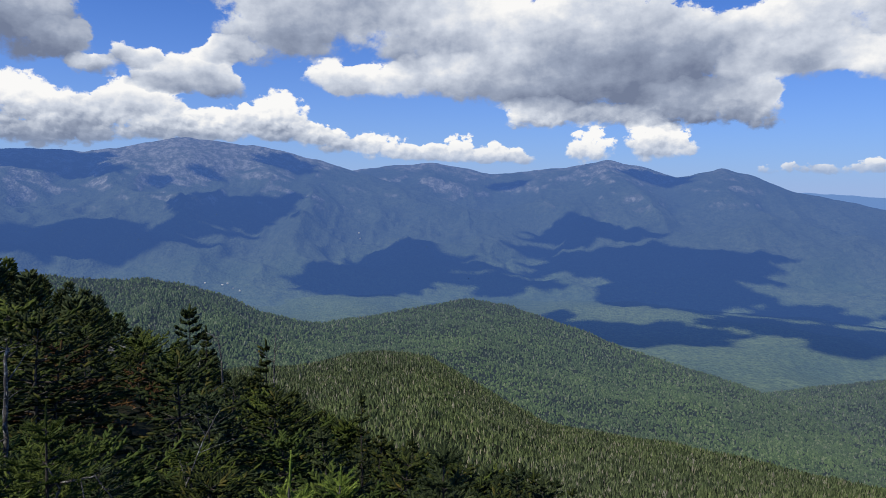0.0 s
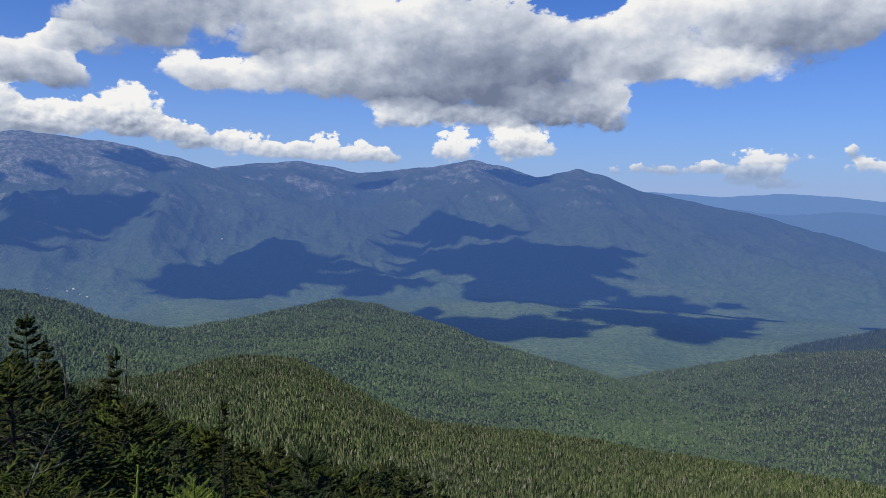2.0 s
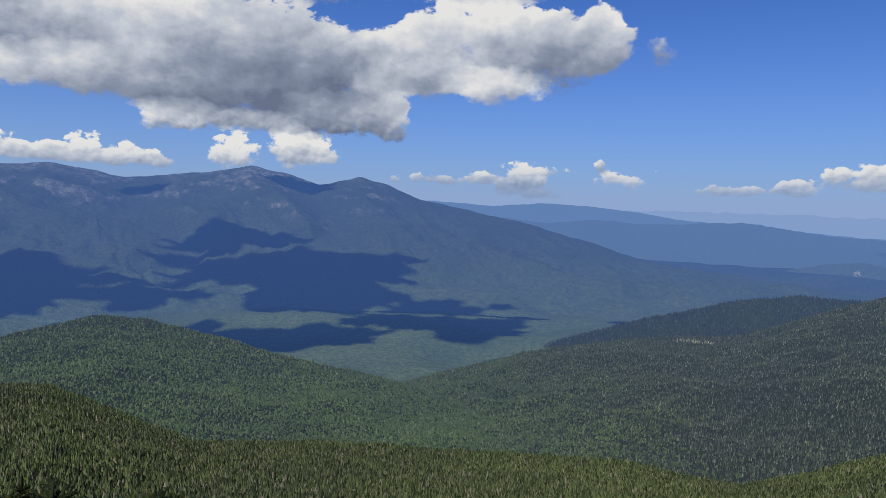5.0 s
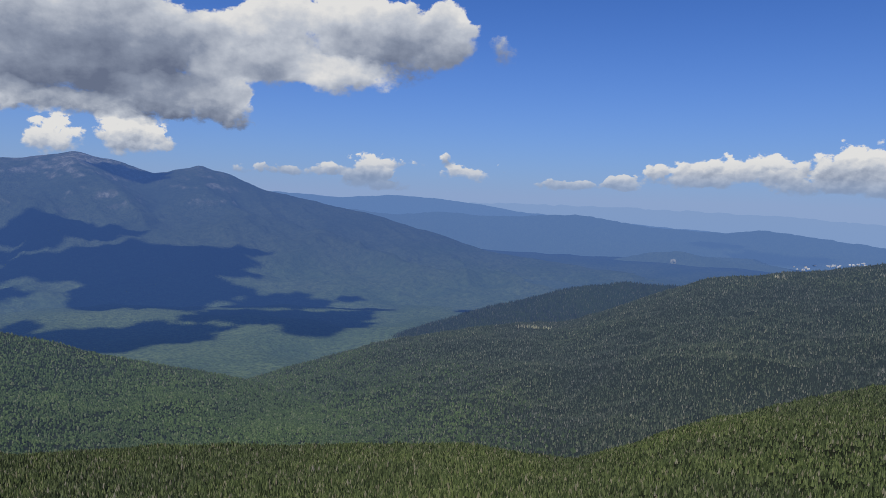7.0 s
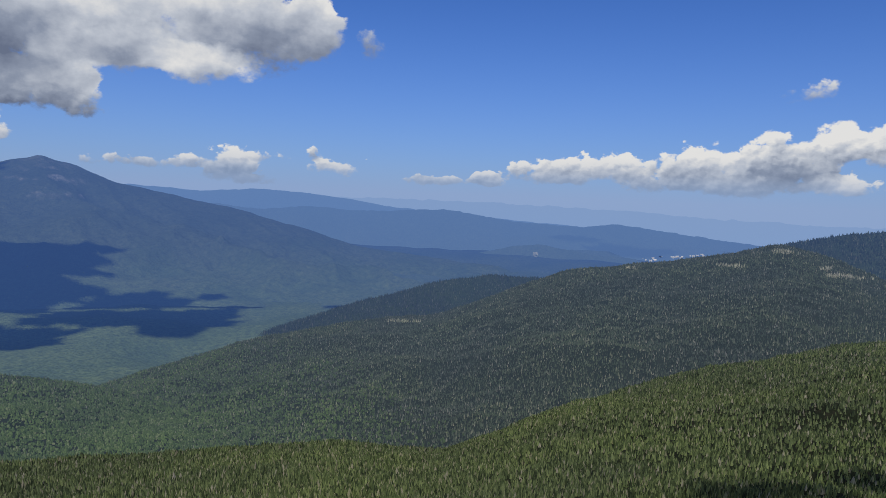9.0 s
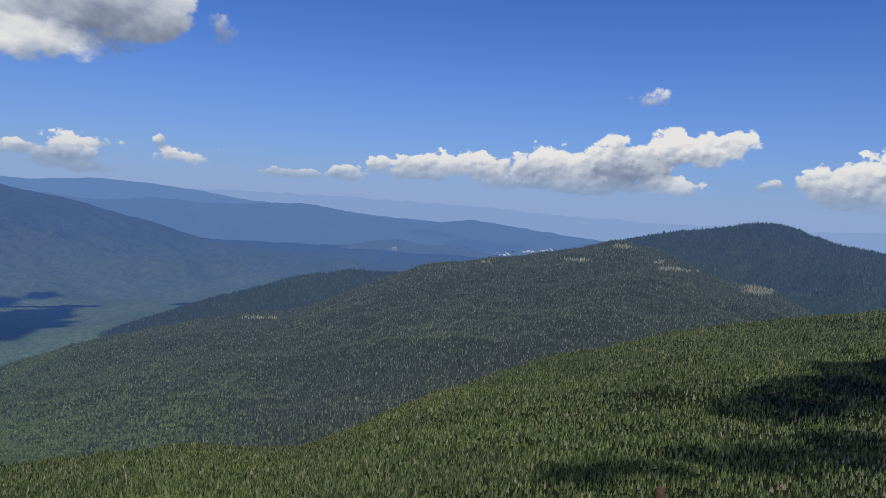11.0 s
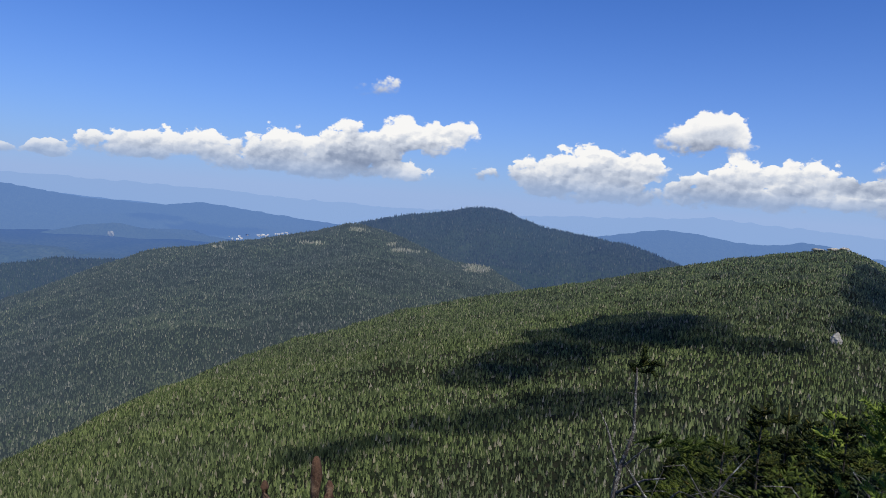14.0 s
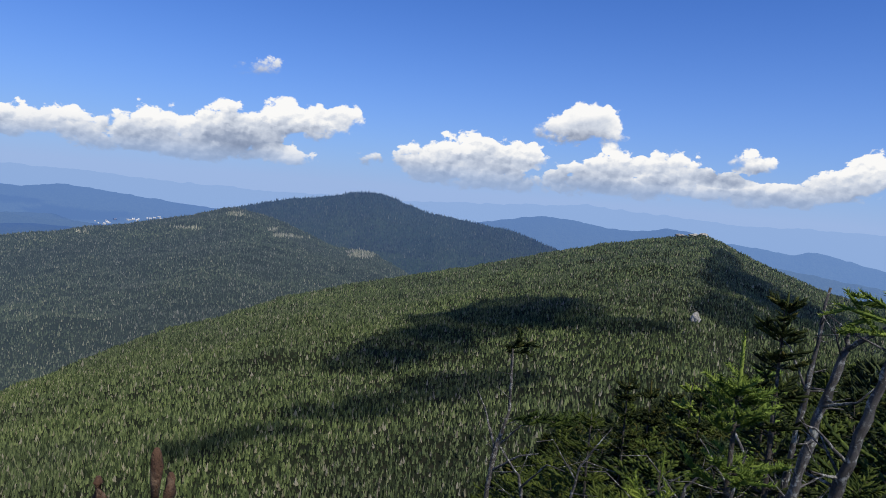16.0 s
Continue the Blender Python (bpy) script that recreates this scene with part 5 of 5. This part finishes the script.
dead_tree("weathered dead snag with drooping top", [(-17.9, -17, 13.5, 0.05), (-18.1, -13.6, 13.5, 0.035), (-18.3, -12.2, 13.5, 0.025), (-19.2, -11.6, 13.5, 0.012)], [[(-18.2, -12.8, 13.5, 0.02), (-17.6, -12.3, 13.5, 0.006)]], 62)
dead_tree("bare grey sticks in the fir thicket", [(-21.0, -17, 12, 0.03), (-19.9, -14.6, 12, 0.02), (-19.6, -13.4, 12, 0.006)], [[(-20.2, -15.2, 12, 0.014), (-21, -13.8, 12, 0.004)]], 63)
dead_tree("bare grey sticks in the fir thicket", [(-21.5, -24, 4.4, 0.014), (-19.5, -19.6, 4.4, 0.009), (-18.2, -17.4, 4.4, 0.003)], [[(-20, -20.6, 4.4, 0.007), (-17.5, -19.9, 4.4, 0.003)], [(-19.4, -19.4, 4.4, 0.006), (-20.2, -17.8, 4.4, 0.003)]], 64)

# the bare leader of a sapling close to the camera, with brown buds
sapling = new("sapling")
TIP = Vector((0.92, 0.198, 1.417))
sapling.location = (TIP.x, TIP.y, ground_under(TIP))
tagged(sapling, "bare sapling leader with fat red-brown buds", "sapling")
top = TIP.z - sapling.location.z
part("stem", tube([[((0.02, -0.01, -0.05), 0.006), ((0.01, 0, top * 0.5), 0.005), ((0, 0, top - 0.05), 0.004), ((0, 0, top - 0.02), 0.0045)]], 6, 0.1, 1), TWIG_BROWN, sapling)
# buds: offsets from the tip, width
for dx, dy, dz, w in ((0, 0, 0, 0.0065), (-0.028, 0.045, -0.02, 0.006), (-0.006, -0.017, -0.022, 0.006)):
    tipz = top + dz
    part("bud", tube([[((dx * 0.2, dy * 0.2, tipz - 0.06), 0.003), ((dx * 0.8, dy * 0.8, tipz - 0.036), w * 0.8), ((dx, dy, tipz - 0.02), w), ((dx, dy, tipz - 0.006), w * 0.8), ((dx, dy, tipz), w * 0.35)]], 7, 0.14, 2), TWIG_BROWN, sapling)


# ---- rock ----
def rock_material():
    m, n = material("lichened_pale_granite")
    where = n.add("NewGeometry").outputs["Position"]
    col = n.mix(n.ranged(n.noise(where, 2.2, 8.0, 0.7), 0.4, 0.6), (0.08, 0.078, 0.07), (0.19, 0.185, 0.17))
    col = n.mix(n.ranged(n.noise(where, 14.0, 6.0, 0.7), 0.55, 0.65), col, (0.10, 0.11, 0.08))
    n.add("OutputMaterial", surface(n, col, 0.9, n.noise(where, 9.0, 8.0, 0.7), 0.7, 0.05, 0.2))
    return m


def pale_rock_material(name, haze=None):
    m, n = material(name)
    where = n.add("NewGeometry").outputs["Position"]
    col = n.mix(n.ranged(n.noise(where, 0.3, 8.0, 0.7), 0.4, 0.6), (0.20, 0.19, 0.165), (0.36, 0.345, 0.31))
    skin = surface(n, col, 0.9, n.noise(where, 0.8, 8.0, 0.7), 0.7, 0.5, 0.1)
    n.add("OutputMaterial", hazy(n, skin, haze) if haze else skin)
    return m


GRANITE = rock_material()
PALE_ROCK = pale_rock_material("bare_pale_rock")
# The far cliff has haze painted on as pale blue emission.
CLIFF_ROCK = pale_rock_material("haze_glow_pale_cliff", (HAZE_GLOW_PALE, 4000.0, 4700.0, 0.4, 0.6))


def rock(name, place, size, seed, label, category="boulder", group="", mat=GRANITE):
    bm = bmesh.new()
    bmesh.ops.create_icosphere(bm, subdivisions=4, radius=1.0)
    for v in bm.verts:
        p = v.co.copy()
        f = 1 + 0.28 * noise.fractal(p * 1.1 + Vector((seed, 2 * seed, 0)), 0.8, 2.0, 5) - 0.12 * abs(noise.noise(p * 2.3 + Vector((0, seed, 9))))
        v.co = Vector((p.x * size[0], p.y * size[1], p.z * size[2])) * f
    for f in bm.faces:
        f.smooth = False
    me = bpy.data.meshes.new(name)
    bm.to_mesh(me)
    bm.free()
    me.materials.append(mat)
    ob = new(name, me)
    ob.matrix_basis = pose(*place, 0, 0, seed * 50)
    return tagged(ob, label, category, group)


for k, (az, el, r, w) in enumerate(BOULDERS):
    p = at(az, el, r)
    g = ground_under(p)
    rock("boulder", (p.x, p.y, (p.z + g) / 2), (w, w * 0.8, (p.z - g) / 2 + 0.2), k + 1, "weathered pale granite boulder among low firs", "boulder", "boulders on the summit")


x, y, z = on_ridge(NEAR_SLOPE, 115.0, -8.4)
rock("rock_slab", (x, y, z + 1.5), (3, 3, 4.5), 7, "pale bare rock slide on the spruce slope", "rock", mat=PALE_ROCK)
for k, az in enumerate((113.2, 114.2, 114.9)):
    x, y, z = on_ridge(NEAR_SLOPE, az, -1.0)
    rock("summit_ledge", (x, y, z + 1.4), (7, 5, 1.8), 8 + k, "pale rock ledge on the ridge top", "rock", "summit ledges", PALE_ROCK)
x, y, z = on_ridge(CLIFF_HILL, 59.3, -4.65)
rock("cliff", (x, y, z), (26, 14, 18), 12, "pale granite cliff on the small far hill", "cliff", mat=CLIFF_ROCK)


# ---- dead grey stands on the long ridge ----
GREY_TREES = trees_material("bleached_dead_trees", ((0.0, (0.2, 0.19, 0.15)), (0.4, (0.3, 0.28, 0.225)), (0.7, (0.42, 0.39, 0.33)), (0.85, (0.09, 0.105, 0.07)), (1.0, (0.06, 0.075, 0.05))), 0.02)
CLEARINGS = [(82.0, -4.75, 1.5, 0.16), (80.6, -4.3, 0.5, 0.14), (87.8, -5.8, 1.3, 0.34), (74.3, -4.6, 1.3, 0.12), (67, -5.3, 0.6, 0.1), (48.6, -10.6, 1.6, 0.1), (77.8, -3.3, 0.7, 0.15)]


def in_clearing(az, s, x, y, z, rng):
    e = np.degrees(np.arctan2(z - EYE_Z, np.hypot(x, y)))
    m = np.zeros(len(az), bool)
    for a, c, w, h in CLEARINGS:
        m |= ((az - a) / w) ** 2 + ((e - c) / h) ** 2 < rng.uniform(0, 1.2, len(az))
    return m


spires("dead_stand", CARTER, 44, 92, 90000, 5.5, GREY_TREES, 3, "cone", "bleached dead trees in clearings on the long ridge", 0.3, 0.8, in_clearing, 0.2)


# ---- far buildings ----
def wall_material(name, colour):
    m, n = material(name)
    where = n.add("NewGeometry").outputs["Position"]
    n.add("OutputMaterial", surface(n, n.mix(n.ranged(n.noise(where, 0.2, 4.0), 0.3, 0.7, 0.0, 0.3), colour, (0.5, 0.5, 0.48)), 0.7))
    return m


WALL_WHITE = wall_material("white_painted_wall", (0.45, 0.45, 0.44))
ROOF_PALE = wall_material("pale_metal_roof", (0.5, 0.51, 0.53))


def far_building(az, el, land, w, d, h, group, label):
    x, y, z = on_ridge(land, az, el)
    root = tagged(new("far_building"), label, "building", group)
    root.matrix_basis = pose(x, y, z, 0, 0, -az + (w * 7 % 40) - 20)
    bm = bmesh.new()
    bmesh.ops.create_cube(bm, size=1.0)
    for v in bm.verts:
        v.co = Vector((v.co.x * w, v.co.y * d, (v.co.z + 0.5) * (h + 12) - 12))
    part("wall", bm, WALL_WHITE, root)
    bm = bmesh.new()
    a = [bm.verts.new(p) for p in ((-w * 0.54, -d * 0.58, h), (w * 0.54, -d * 0.58, h), (w * 0.54, d * 0.58, h), (-w * 0.54, d * 0.58, h), (-w * 0.54, 0, h + d * 0.35), (w * 0.54, 0, h + d * 0.35))]
    for f in ((0, 1, 5, 4), (2, 3, 4, 5), (0, 4, 3), (1, 2, 5), (0, 3, 2, 1)):
        bm.faces.new([a[k] for k in f])
    part("roof", bm, ROOF_PALE, root)


rng = random.Random(77)
for k in range(20):
    u = rng.random()
    az = 68.0 + 4.6 * u + rng.uniform(-0.3, 0.3)
    far_building(az, -4.55 + 0.75 * u + rng.uniform(-0.12, 0.12), HILLS_A, rng.uniform(5, 18), rng.uniform(5, 9), rng.uniform(2.5, 4.5), "buildings of the far town", "white building in the far valley town")
for az, el in ((-17.9, -8.0), (-17.5, -7.9), (-17.1, -8.3), (-16.6, -8.5), (-19.2, -7.8), (-7.1, -3.95), (-7.0, -4.4), (2.0, -7.6)):
    far_building(az, el, WASHINGTON, rng.uniform(4, 7), 4, 2.5, "lodge buildings in the valley", "small white lodge building at the mountain foot")
for az, el in ((48.3, -5.0), (49.2, -4.95), (50.0, -5.0), (52.5, -4.7)):
    far_building(az, el, HILLS_A, rng.uniform(10, 26), 8, 4, "buildings in the far valley", "small pale building in the far valley")
